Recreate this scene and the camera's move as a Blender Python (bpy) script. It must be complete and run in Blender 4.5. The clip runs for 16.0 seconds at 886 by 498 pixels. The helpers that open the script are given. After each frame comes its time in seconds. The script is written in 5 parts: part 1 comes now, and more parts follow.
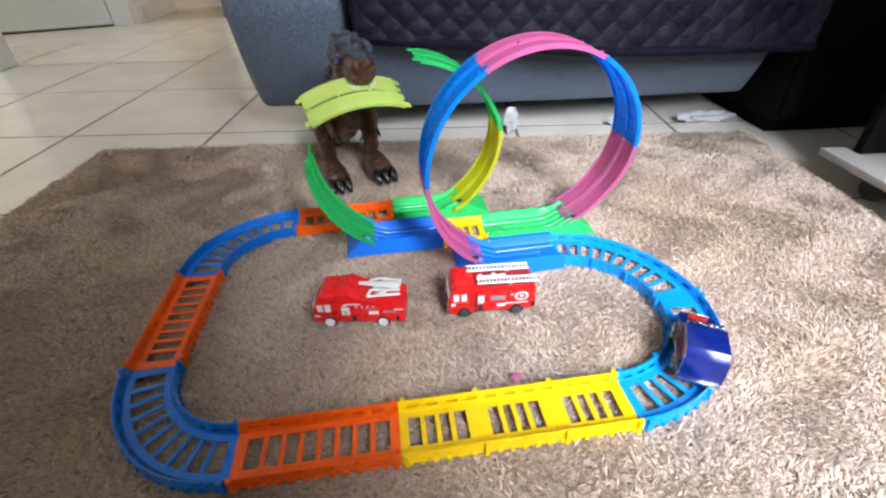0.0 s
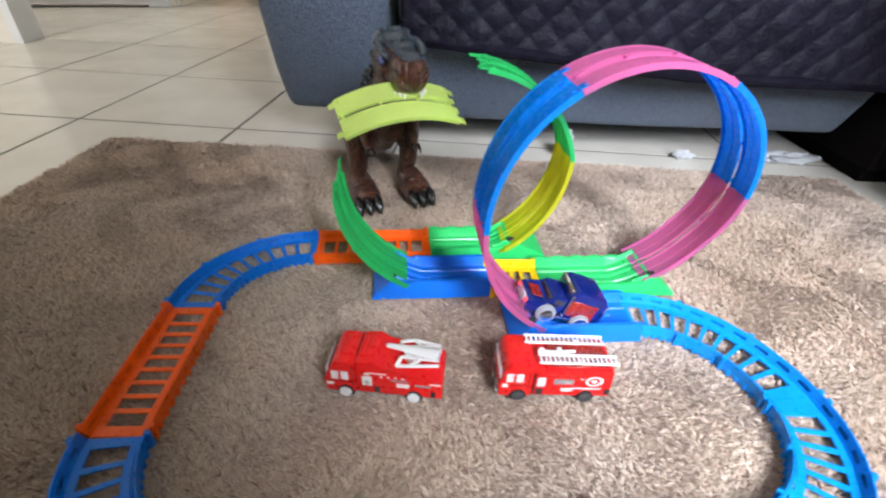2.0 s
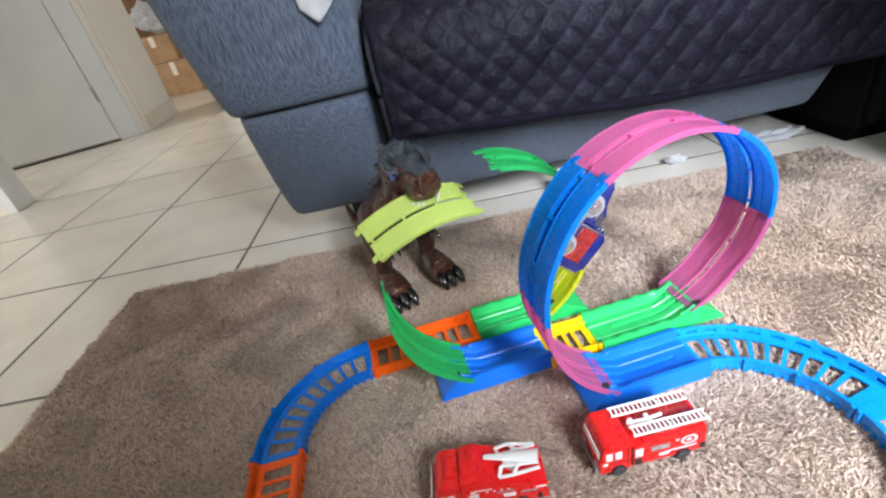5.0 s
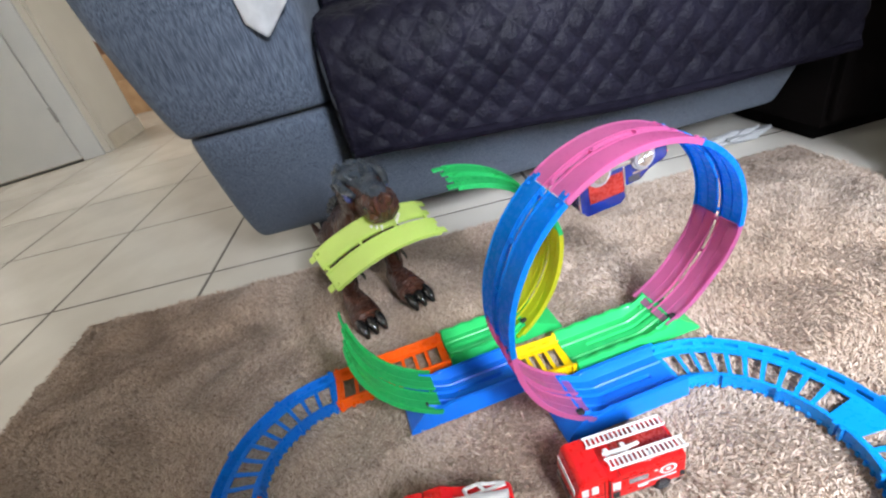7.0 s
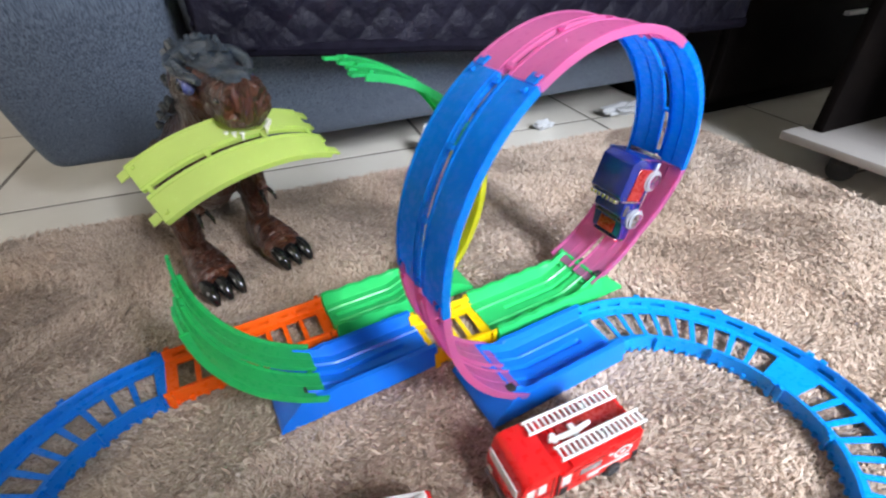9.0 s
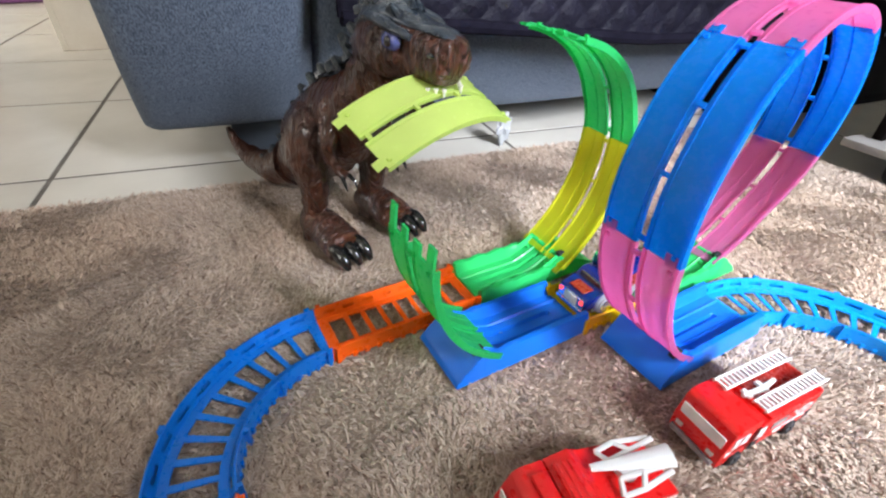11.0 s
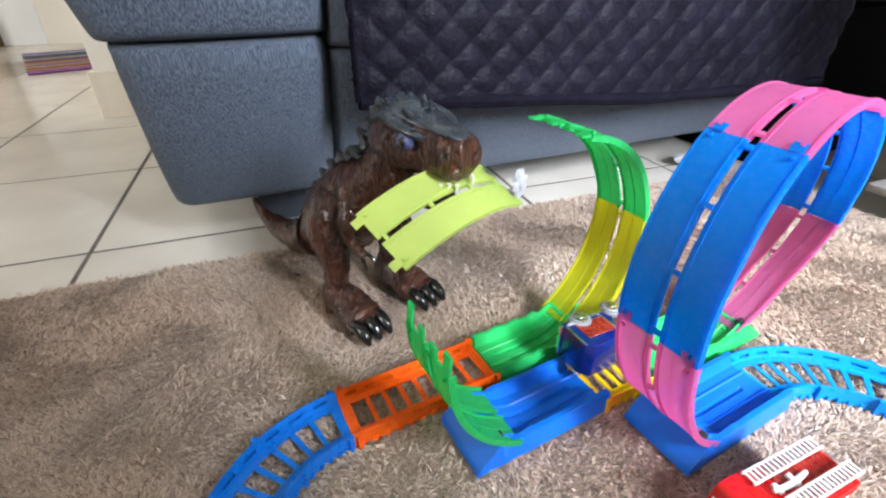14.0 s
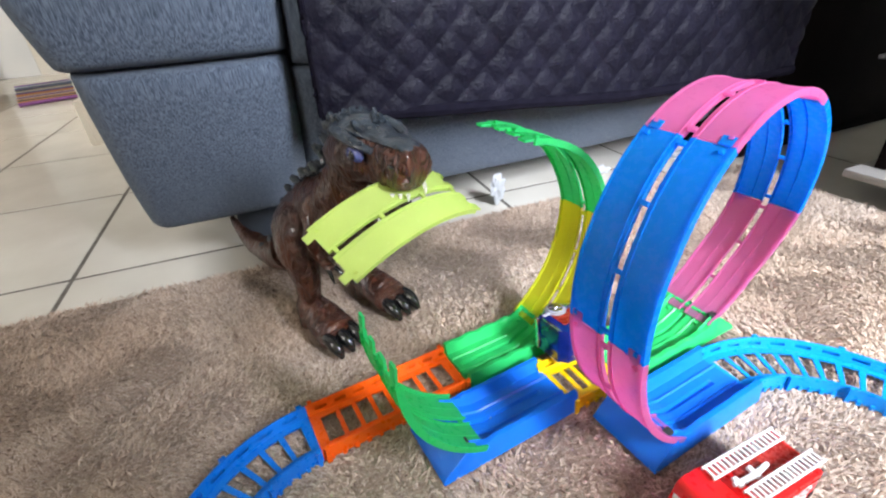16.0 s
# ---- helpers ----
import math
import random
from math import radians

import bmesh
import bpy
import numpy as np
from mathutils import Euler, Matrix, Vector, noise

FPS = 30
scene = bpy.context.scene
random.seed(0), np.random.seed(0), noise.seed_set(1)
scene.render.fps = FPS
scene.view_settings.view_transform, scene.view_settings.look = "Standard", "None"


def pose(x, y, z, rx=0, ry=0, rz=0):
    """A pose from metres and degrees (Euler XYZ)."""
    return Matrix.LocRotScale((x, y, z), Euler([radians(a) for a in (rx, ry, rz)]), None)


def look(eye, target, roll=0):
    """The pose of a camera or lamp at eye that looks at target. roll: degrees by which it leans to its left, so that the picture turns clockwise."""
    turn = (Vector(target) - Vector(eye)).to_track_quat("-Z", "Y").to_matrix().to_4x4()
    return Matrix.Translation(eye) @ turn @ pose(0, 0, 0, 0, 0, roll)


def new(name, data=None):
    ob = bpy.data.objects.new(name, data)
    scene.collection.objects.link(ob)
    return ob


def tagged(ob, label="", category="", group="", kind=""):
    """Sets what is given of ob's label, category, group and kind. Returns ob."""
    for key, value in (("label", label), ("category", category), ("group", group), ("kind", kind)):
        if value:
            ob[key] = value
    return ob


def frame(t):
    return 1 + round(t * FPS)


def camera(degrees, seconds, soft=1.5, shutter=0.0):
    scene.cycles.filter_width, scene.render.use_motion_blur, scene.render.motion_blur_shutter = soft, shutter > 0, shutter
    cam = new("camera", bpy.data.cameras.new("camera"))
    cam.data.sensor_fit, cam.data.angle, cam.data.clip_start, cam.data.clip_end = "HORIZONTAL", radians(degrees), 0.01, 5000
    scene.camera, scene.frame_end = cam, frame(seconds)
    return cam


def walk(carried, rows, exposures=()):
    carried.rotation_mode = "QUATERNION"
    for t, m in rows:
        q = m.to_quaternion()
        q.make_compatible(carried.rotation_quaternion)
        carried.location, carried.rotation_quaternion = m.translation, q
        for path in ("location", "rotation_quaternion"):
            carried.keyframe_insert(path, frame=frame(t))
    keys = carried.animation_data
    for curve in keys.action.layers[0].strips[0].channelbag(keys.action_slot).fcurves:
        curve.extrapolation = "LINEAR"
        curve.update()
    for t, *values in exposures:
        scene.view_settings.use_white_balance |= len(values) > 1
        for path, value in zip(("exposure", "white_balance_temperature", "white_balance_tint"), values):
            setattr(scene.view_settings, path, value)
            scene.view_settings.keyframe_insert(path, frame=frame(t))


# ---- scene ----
cam = camera(88.2, 16.0, 2.2, 0.4)
PATH = [
    (0, (0.29, 0.304, 0.494), (0.364, 1.93, -0.668), -1.7),
    (0.5, (0.325, 0.353, 0.463), (0.424, 1.98, -0.696), -0.5),
    (1, (0.331, 0.401, 0.458), (0.442, 2.043, -0.679), 3.3),
    (1.5, (0.309, 0.432, 0.454), (0.394, 2.081, -0.675), 4.3),
    (2, (0.245, 0.458, 0.459), (0.264, 2.101, -0.681), 2.5),
    (2.5, (0.199, 0.478, 0.464), (0.208, 2.122, -0.675), -0.3),
    (3, (0.189, 0.497, 0.493), (0.193, 2.148, -0.637), -4.1),
    (3.5, (0.183, 0.504, 0.515), (0.185, 2.167, -0.597), -6.1),
    (4, (0.178, 0.496, 0.531), (0.179, 2.177, -0.554), -9.4),
    (4.5, (0.182, 0.499, 0.552), (0.191, 2.196, -0.507), -12.1),
    (5, (0.194, 0.495, 0.555), (0.222, 2.206, -0.481), -12.8),
    (5.2, (0.201, 0.497, 0.557), (0.236, 2.211, -0.473), -13.0),
    (7.3, (0.232, 0.54, 0.547), (0.36, 2.249, -0.485), -14.4),
    (7.5, (0.231, 0.546, 0.541), (0.41, 2.249, -0.493), -13.9),
    (8, (0.246, 0.587, 0.514), (0.652, 2.224, -0.561), -10.8),
    (8.5, (0.261, 0.617, 0.47), (0.786, 2.193, -0.644), -6.9),
    (9, (0.201, 0.653, 0.427), (0.83, 2.151, -0.739), -1.4),
    (9.5, (0.151, 0.676, 0.422), (0.798, 2.153, -0.761), -1.2),
    (10, (0.072, 0.671, 0.41), (0.741, 2.146, -0.764), 1.1),
    (10.2, (0.054, 0.673, 0.406), (0.738, 2.148, -0.759), 1.9),
    (12.3, (-0.031, 0.742, 0.393), (0.703, 2.222, -0.735), 3.3),
    (12.5, (-0.026, 0.741, 0.403), (0.7, 2.231, -0.717), 2.8),
    (13, (-0.011, 0.734, 0.421), (0.67, 2.259, -0.678), 1.1),
    (13.5, (0.003, 0.726, 0.433), (0.673, 2.277, -0.637), 0.7),
    (14, (0.017, 0.719, 0.451), (0.676, 2.298, -0.585), -0.3),
    (14.5, (0.02, 0.711, 0.455), (0.671, 2.304, -0.564), -1.3),
    (15, (0.037, 0.705, 0.456), (0.686, 2.305, -0.553), -2.1),
    (15.5, (0.051, 0.7, 0.452), (0.704, 2.301, -0.554), -2.9),
    (16, (0.061, 0.698, 0.453), (0.713, 2.297, -0.557), -3.6),
]
walk(cam, [(t, look(eye, target, roll)) for t, eye, target, roll in PATH],
     [(0, -0.42), (5, -0.37), (9, -0.44), (10, -0.16), (12.5, -0.06), (16, -0.04)])

# ---------------------------------------------------------------- world, window light, added fill lamps
world = bpy.data.worlds.new("world")
scene.world = world
world.use_nodes = True
wn = world.node_tree.nodes
sky = wn.new("ShaderNodeTexSky")
sky.sky_type, sky.sun_disc = "NISHITA", False
sky.sun_elevation, sky.sun_rotation = radians(38), radians(150)
wn["Background"].inputs["Strength"].default_value = 0.12
world.node_tree.links.new(sky.outputs["Color"], wn["Background"].inputs["Color"])


def area_lamp(name, eye, target, w, h, power, colour, spread):
    lamp = bpy.data.lights.new(name, "AREA")
    lamp.shape, lamp.size, lamp.size_y, lamp.energy, lamp.color = "RECTANGLE", w, h, power, colour
    lamp.spread = radians(spread)
    ob = new(name, lamp)
    ob.matrix_world = look(eye, target)
    return ob


area_lamp("window_daylight", (0.95, -1.02, 1.65), (0.45, 1.1, 0.0), 0.70, 1.1, 112.0, (0.82, 0.88, 1.0), 110)
# Added fill with no known source: brightens the left tiles and walls.
area_lamp("room_fill", (-2.3, 0.10, 1.5), (-1.4, 3.2, 0.6), 1.1, 1.1, 36.0, (1.0, 0.965, 0.93), 128)
# Added fill, source assumed: brightens the passage, the door and nearby tiles.
area_lamp("hall_fill", (-4.05, 3.0, 1.5), (-1.2, 3.9, 0.3), 1.2, 1.2, 56.0, (1.0, 0.95, 0.91), 76)
scene.view_settings.exposure = 0.0

# ---------------------------------------------------------------- materials


def nodes_of(name):
    m = bpy.data.materials.new(name)
    m.use_nodes = True
    return m, m.node_tree.nodes, m.node_tree.links, m.node_tree.nodes["Principled BSDF"]


def ramp(n, stops):
    r = n.new("ShaderNodeValToRGB")
    while len(r.color_ramp.elements) < len(stops):
        r.color_ramp.elements.new(0.5)
    for e, (p, c) in zip(r.color_ramp.elements, stops):
        e.position, e.color = p, (*c, 1)
    return r


def surface(name, a, b, scale=30.0, rough=(0.4, 0.6), bump=0.1, fine=400.0, metal=0.0, coat=0.0, stretch=None, translucent=0.0, sheen=0.0, distance=0.002, shine=0.5):
    """Two colours mixed by coarse noise, roughness and relief by fine noise."""
    m, n, l, p = nodes_of(name)
    co = n.new("ShaderNodeTexCoord")
    src = co.outputs["Object"]
    if stretch:
        mp = n.new("ShaderNodeMapping")
        mp.inputs["Scale"].default_value = stretch
        l.new(src, mp.inputs["Vector"])
        src = mp.outputs["Vector"]
    n1, n2 = n.new("ShaderNodeTexNoise"), n.new("ShaderNodeTexNoise")
    n1.inputs["Scale"].default_value, n2.inputs["Scale"].default_value = scale, fine
    n1.inputs["Detail"].default_value, n2.inputs["Detail"].default_value = 4, 2
    l.new(src, n1.inputs["Vector"]), l.new(src, n2.inputs["Vector"])
    cr = ramp(n, [(0.3, a), (0.7, b)])
    l.new(n1.outputs["Fac"], cr.inputs["Fac"])
    l.new(cr.outputs["Color"], p.inputs["Base Color"])
    mr = n.new("ShaderNodeMapRange")
    mr.inputs["To Min"].default_value, mr.inputs["To Max"].default_value = rough
    l.new(n2.outputs["Fac"], mr.inputs["Value"])
    l.new(mr.outputs["Result"], p.inputs["Roughness"])
    bp = n.new("ShaderNodeBump")
    bp.inputs["Strength"].default_value, bp.inputs["Distance"].default_value = bump, distance
    l.new(n2.outputs["Fac"], bp.inputs["Height"])
    l.new(bp.outputs["Normal"], p.inputs["Normal"])
    p.inputs["Metallic"].default_value = metal
    p.inputs["Coat Weight"].default_value = coat
    p.inputs["Specular IOR Level"].default_value = shine
    p.inputs["Coat Roughness"].default_value = 0.12
    p.inputs["Sheen Weight"].default_value = sheen
    if translucent:
        tr, mx = n.new("ShaderNodeBsdfTranslucent"), n.new("ShaderNodeMixShader")
        l.new(cr.outputs["Color"], tr.inputs["Color"])
        mx.inputs["Fac"].default_value = translucent
        l.new(p.outputs["BSDF"], mx.inputs[1]), l.new(tr.outputs["BSDF"], mx.inputs[2])
        l.new(mx.outputs["Shader"], n["Material Output"].inputs["Surface"])
    return m


def plastic(name, c, translucent=0.12, rough=(0.22, 0.36), clear=0.0):
    dark = tuple(v * 0.88 for v in c)
    m = surface(name, dark, c, 14.0, rough, 0.015, 160.0, 0.0, 0.12, None, translucent)
    if clear:                                            # thin moulding that lets some of what is behind show through
        n, l = m.node_tree.nodes, m.node_tree.links
        out = n["Material Output"].inputs["Surface"]
        tp, mx = n.new("ShaderNodeBsdfTransparent"), n.new("ShaderNodeMixShader")
        tp.inputs["Color"].default_value = (*[0.35 + 0.65 * v for v in c], 1)
        mx.inputs["Fac"].default_value = clear
        l.new(out.links[0].from_socket, mx.inputs[1]), l.new(tp.outputs["BSDF"], mx.inputs[2])
        l.new(mx.outputs["Shader"], out)
    return m


M_BLUE = plastic("blue_plastic", (0.004, 0.20, 0.78))
M_DEEP = plastic("deep_blue_plastic", (0.004, 0.19, 0.86), 0.10, (0.3, 0.46))
M_SKY = plastic("light_blue_plastic", (0.004, 0.30, 0.84))
M_ORANGE = plastic("orange_plastic", (1.0, 0.13, 0.006))
M_YELLOW = plastic("yellow_plastic", (1.0, 0.66, 0.004))
M_GREEN = plastic("green_plastic", (0.04, 0.72, 0.19), 0.3, (0.28, 0.42))
M_GREENLOOP = plastic("clear_green_plastic", (0.07, 0.80, 0.28), 0.55, (0.22, 0.36), 0.24)
M_PINK = plastic("pink_plastic", (0.95, 0.34, 0.66), 0.68, (0.22, 0.36), 0.26)
M_LIME = plastic("lime_plastic", (0.79, 0.92, 0.29), 0.52, (0.18, 0.32), 0.14)
M_LEMON = plastic("lemon_plastic", (0.92, 0.91, 0.07), 0.68, (0.22, 0.36), 0.24)
M_LOOPBLUE = plastic("loop_blue_plastic", (0.006, 0.42, 0.98), 0.64, (0.2, 0.34), 0.13)
M_RED = plastic("red_plastic", (0.80, 0.012, 0.012), 0.03)
M_WHITE = plastic("white_plastic", (0.82, 0.82, 0.80), 0.05, (0.3, 0.45))
M_BLACK = surface("black_rubber", (0.012, 0.012, 0.012), (0.03, 0.03, 0.03), 40, (0.5, 0.7), 0.1)
M_HUB = surface("dark_grey_hub", (0.04, 0.04, 0.042), (0.09, 0.09, 0.095), 80, (0.3, 0.5), 0.05)
M_CHROME = surface("chrome_plating", (0.72, 0.74, 0.78), (0.82, 0.83, 0.86), 60, (0.1, 0.25), 0.05, 300, 1.0)
M_CARBLUE = surface("dark_blue_glossy_paint", (0.004, 0.011, 0.12), (0.008, 0.024, 0.22), 50, (0.1, 0.22), 0.03, 300, 0.2, 0.8)
M_CARRED = surface("dark_red_paint", (0.24, 0.013, 0.011), (0.36, 0.026, 0.018), 60, (0.2, 0.35), 0.05, 300, 0.1, 0.5)
M_GREY = surface("grey_plastic", (0.30, 0.31, 0.33), (0.42, 0.43, 0.45), 60, (0.3, 0.5), 0.1)
M_WHEEL = plastic("clear_silver_plastic", (0.55, 0.56, 0.58), 0.3, (0.15, 0.3), 0.2)
M_GLASSDK = surface("tinted_window", (0.02, 0.02, 0.03), (0.05, 0.05, 0.06), 30, (0.05, 0.12), 0.02, 200, 0.0, 1.0)
M_BOARDGREEN = surface("green_circuit", (0.01, 0.10, 0.05), (0.03, 0.2, 0.11), 200, (0.3, 0.5), 0.2)
M_DECAL = surface("pale_print", (0.62, 0.6, 0.58), (0.8, 0.76, 0.74), 90, (0.4, 0.5), 0.03)
M_DECALGREY = surface("grey_print", (0.2, 0.18, 0.18), (0.35, 0.33, 0.33), 90, (0.4, 0.5), 0.03)


def skin_material():
    """Moulded hide: deep folds, small pebbling, glossy lacquer."""
    m, n, l, p = nodes_of("brown_reptile_skin")
    co = n.new("ShaderNodeTexCoord")
    folds, grain, peb = n.new("ShaderNodeTexNoise"), n.new("ShaderNodeTexNoise"), n.new("ShaderNodeTexVoronoi")
    folds.inputs["Scale"].default_value, folds.inputs["Detail"].default_value, folds.inputs["Distortion"].default_value = 52.0, 2.0, 1.6
    grain.inputs["Scale"].default_value, grain.inputs["Detail"].default_value = 26.0, 5
    peb.inputs["Scale"].default_value = 260.0
    mp = n.new("ShaderNodeMapping")
    mp.inputs["Scale"].default_value = (1.5, 1.0, 0.55)
    l.new(co.outputs["Object"], mp.inputs["Vector"])
    l.new(mp.outputs["Vector"], folds.inputs["Vector"])
    l.new(co.outputs["Object"], grain.inputs["Vector"]), l.new(co.outputs["Object"], peb.inputs["Vector"])
    cr = ramp(n, [(0.28, (0.022, 0.0052, 0.0022)), (0.55, (0.066, 0.0165, 0.0058)), (0.8, (0.115, 0.032, 0.011))])
    l.new(grain.outputs["Fac"], cr.inputs["Fac"])
    l.new(cr.outputs["Color"], p.inputs["Base Color"])
    fold = ramp(n, [(0.36, (0, 0, 0)), (0.5, (0.75, 0.75, 0.75)), (0.66, (1, 1, 1))])
    l.new(folds.outputs["Fac"], fold.inputs["Fac"])
    b1, b2 = n.new("ShaderNodeBump"), n.new("ShaderNodeBump")
    b1.inputs["Strength"].default_value, b1.inputs["Distance"].default_value = 1.0, 0.010
    b2.inputs["Strength"].default_value, b2.inputs["Distance"].default_value = 0.35, 0.0012
    l.new(fold.outputs["Color"], b1.inputs["Height"]), l.new(peb.outputs["Distance"], b2.inputs["Height"])
    l.new(b1.outputs["Normal"], b2.inputs["Normal"]), l.new(b2.outputs["Normal"], p.inputs["Normal"])
    p.inputs["Roughness"].default_value = 0.38
    p.inputs["Coat Weight"].default_value, p.inputs["Coat Roughness"].default_value = 0.55, 0.1
    return m


M_SKIN = skin_material()
M_CREST = surface("slate_scale_paint", (0.009, 0.013, 0.018), (0.036, 0.048, 0.062), 70, (0.2, 0.4), 0.6, 160, 0.0, 0.5, None, 0.0, 0.0, 0.003)
M_CLAW = surface("black_glossy_claw", (0.006, 0.006, 0.006), (0.015, 0.014, 0.013), 50, (0.12, 0.25), 0.05, 200, 0.0, 0.5)
M_TOOTH = surface("ivory_tooth", (0.7, 0.66, 0.55), (0.82, 0.8, 0.72), 80, (0.3, 0.4), 0.05)
M_EYE = surface("blue_eye", (0.025, 0.03, 0.13), (0.13, 0.15, 0.38), 160, (0.05, 0.1), 0.02, 300, 0.0, 1.0)
M_TILE = surface("glazed_floor_tile", (0.60, 0.56, 0.485), (0.70, 0.665, 0.585), 5, (0.13, 0.24), 0.04, 60)
M_GROUT = surface("dark_grout", (0.10, 0.085, 0.07), (0.17, 0.15, 0.13), 40, (0.8, 0.95), 0.4)
M_WALL = surface("cream_wall_paint", (0.75, 0.725, 0.66), (0.81, 0.785, 0.72), 3, (0.6, 0.75), 0.15, 250)
M_CEIL = surface("white_ceiling_paint", (0.78, 0.78, 0.76), (0.83, 0.83, 0.81), 3, (0.7, 0.8), 0.1, 200)
M_DOOR = surface("white_door_paint", (0.72, 0.75, 0.77), (0.79, 0.81, 0.82), 4, (0.35, 0.5), 0.08, 160)
M_SKIRT = surface("pale_skirting_tile", (0.66, 0.60, 0.50), (0.74, 0.69, 0.6), 8, (0.2, 0.35), 0.05)
M_SOFA = surface("grey_blue_chenille", (0.024, 0.033, 0.052), (0.150, 0.186, 0.245), 720, (0.9, 1.0), 0.9, 700, 0, 0, (1.0, 1.0, 0.055), 0, 0.10, 0.003, 0.2)
M_FOOT = surface("dark_slate_foot", (0.020, 0.027, 0.038), (0.032, 0.041, 0.056), 30, (0.6, 0.75), 0.1)
M_QUILT = surface("dark_navy_satin", (0.0044, 0.0040, 0.0085), (0.0105, 0.0095, 0.0175), 14, (0.46, 0.62), 0.6, 130, 0, 0, None, 0, 0.0, 0.004, 0.11)
M_HEM = surface("dark_binding_tape", (0.004, 0.0035, 0.007), (0.009, 0.008, 0.014), 60, (0.85, 0.95), 0.3, 500, 0, 0, None, 0, 0.0, 0.001, 0.04)
M_RACK = surface("dark_wood_veneer", (0.003, 0.0025, 0.0025), (0.008, 0.006, 0.0055), 8, (0.6, 0.75), 0.2, 120, 0, 0, (1, 0.1, 1), 0, 0, 0.002, 0.03)
M_BOARD = surface("grey_laminate", (0.30, 0.28, 0.26), (0.40, 0.375, 0.35), 12, (0.4, 0.55), 0.1, 200, 0, 0, (1, 0.15, 1))
M_CARDBOARD = surface("brown_cardboard", (0.28, 0.16, 0.075), (0.40, 0.25, 0.13), 9, (0.7, 0.85), 0.2, 150)
M_BROWNDOOR = surface("brown_door_wood", (0.16, 0.075, 0.035), (0.26, 0.13, 0.065), 6, (0.35, 0.5), 0.2, 120, 0, 0, (4, 4, 0.4))
M_PAPER = surface("white_plastic_film", (0.5, 0.51, 0.52), (0.66, 0.67, 0.68), 30, (0.3, 0.5), 0.3, 200, 0, 0, None, 0.3)


def striped_material():
    """Woven strips, each in a colour of its own with a fine weave."""
    m, n, l, p = nodes_of("striped_woven_rag")
    info, co, no = n.new("ShaderNodeObjectInfo"), n.new("ShaderNodeTexCoord"), n.new("ShaderNodeTexNoise")
    cr = ramp(n, [(0.0, (0.02, 0.10, 0.09)), (0.17, (0.42, 0.05, 0.06)), (0.34, (0.05, 0.10, 0.24)), (0.5, (0.50, 0.20, 0.06)), (0.67, (0.20, 0.07, 0.22)), (0.84, (0.45, 0.40, 0.36))])
    cr.color_ramp.interpolation = "CONSTANT"
    l.new(info.outputs["Random"], cr.inputs["Fac"])
    no.inputs["Scale"].default_value = 90.0
    l.new(co.outputs["Object"], no.inputs["Vector"])
    mx = n.new("ShaderNodeMix")
    mx.data_type, mx.blend_type = "RGBA", "OVERLAY"
    mx.inputs["Factor"].default_value = 0.6
    l.new(cr.outputs["Color"], mx.inputs[6]), l.new(no.outputs["Fac"], mx.inputs[7])
    l.new(mx.outputs[2], p.inputs["Base Color"])
    p.inputs["Roughness"].default_value = 0.9
    return m


M_RAG = striped_material()


def pile_material():
    """Twisted yarn in mixed beige and brown: every strand has its own tone, with broad patches that paint in the nap's
    shading.
    """
    m, n, l, p = nodes_of("beige_shag_yarn")
    geo, co = n.new("ShaderNodeNewGeometry"), n.new("ShaderNodeTexCoord")
    # The darkest strands paint in the shaded pits between tufts.
    cr = ramp(n, [(0.0, (0.19, 0.115, 0.080)), (0.12, (0.43, 0.325, 0.25)), (0.5, (0.57, 0.455, 0.365)), (1.0, (0.70, 0.59, 0.495))])
    l.new(geo.outputs["Random Per Island"], cr.inputs["Fac"])
    no = n.new("ShaderNodeTexNoise")
    no.inputs["Scale"].default_value, no.inputs["Detail"].default_value, no.inputs["Roughness"].default_value = 6.0, 7, 0.72
    l.new(co.outputs["Object"], no.inputs["Vector"])
    mr = n.new("ShaderNodeMapRange")
    mr.inputs["From Min"].default_value, mr.inputs["From Max"].default_value = 0.3, 0.7
    mr.inputs["To Min"].default_value, mr.inputs["To Max"].default_value = 0.84, 1.08
    l.new(no.outputs["Fac"], mr.inputs["Value"])
    mx = n.new("ShaderNodeMix")
    mx.data_type, mx.blend_type = "RGBA", "MULTIPLY"
    mx.inputs["Factor"].default_value = 1.0
    l.new(cr.outputs["Color"], mx.inputs[6])
    l.new(mr.outputs["Result"], mx.inputs[7])
    tint = ramp(n, [(0.36, (0.95, 0.89, 0.83)), (0.62, (1.0, 1.0, 1.0))])      # browner patches: shading of the lying pile put into the colour
    n3 = n.new("ShaderNodeTexNoise")
    n3.inputs["Scale"].default_value, n3.inputs["Detail"].default_value = 3.3, 5
    l.new(co.outputs["Object"], n3.inputs["Vector"]), l.new(n3.outputs["Fac"], tint.inputs["Fac"])
    my = n.new("ShaderNodeMix")
    my.data_type, my.blend_type = "RGBA", "MULTIPLY"
    my.inputs["Factor"].default_value = 1.0
    l.new(mx.outputs[2], my.inputs[6]), l.new(tint.outputs["Color"], my.inputs[7])
    l.new(my.outputs[2], p.inputs["Base Color"])
    p.inputs["Roughness"].default_value = 0.9
    p.inputs["Sheen Weight"].default_value = 0.1
    return m


M_PILE = pile_material()
M_RUGBASE = surface("rug_backing", (0.34, 0.25, 0.19), (0.46, 0.35, 0.28), 60, (0.9, 1.0), 0.6)

# ---------------------------------------------------------------- mesh helpers


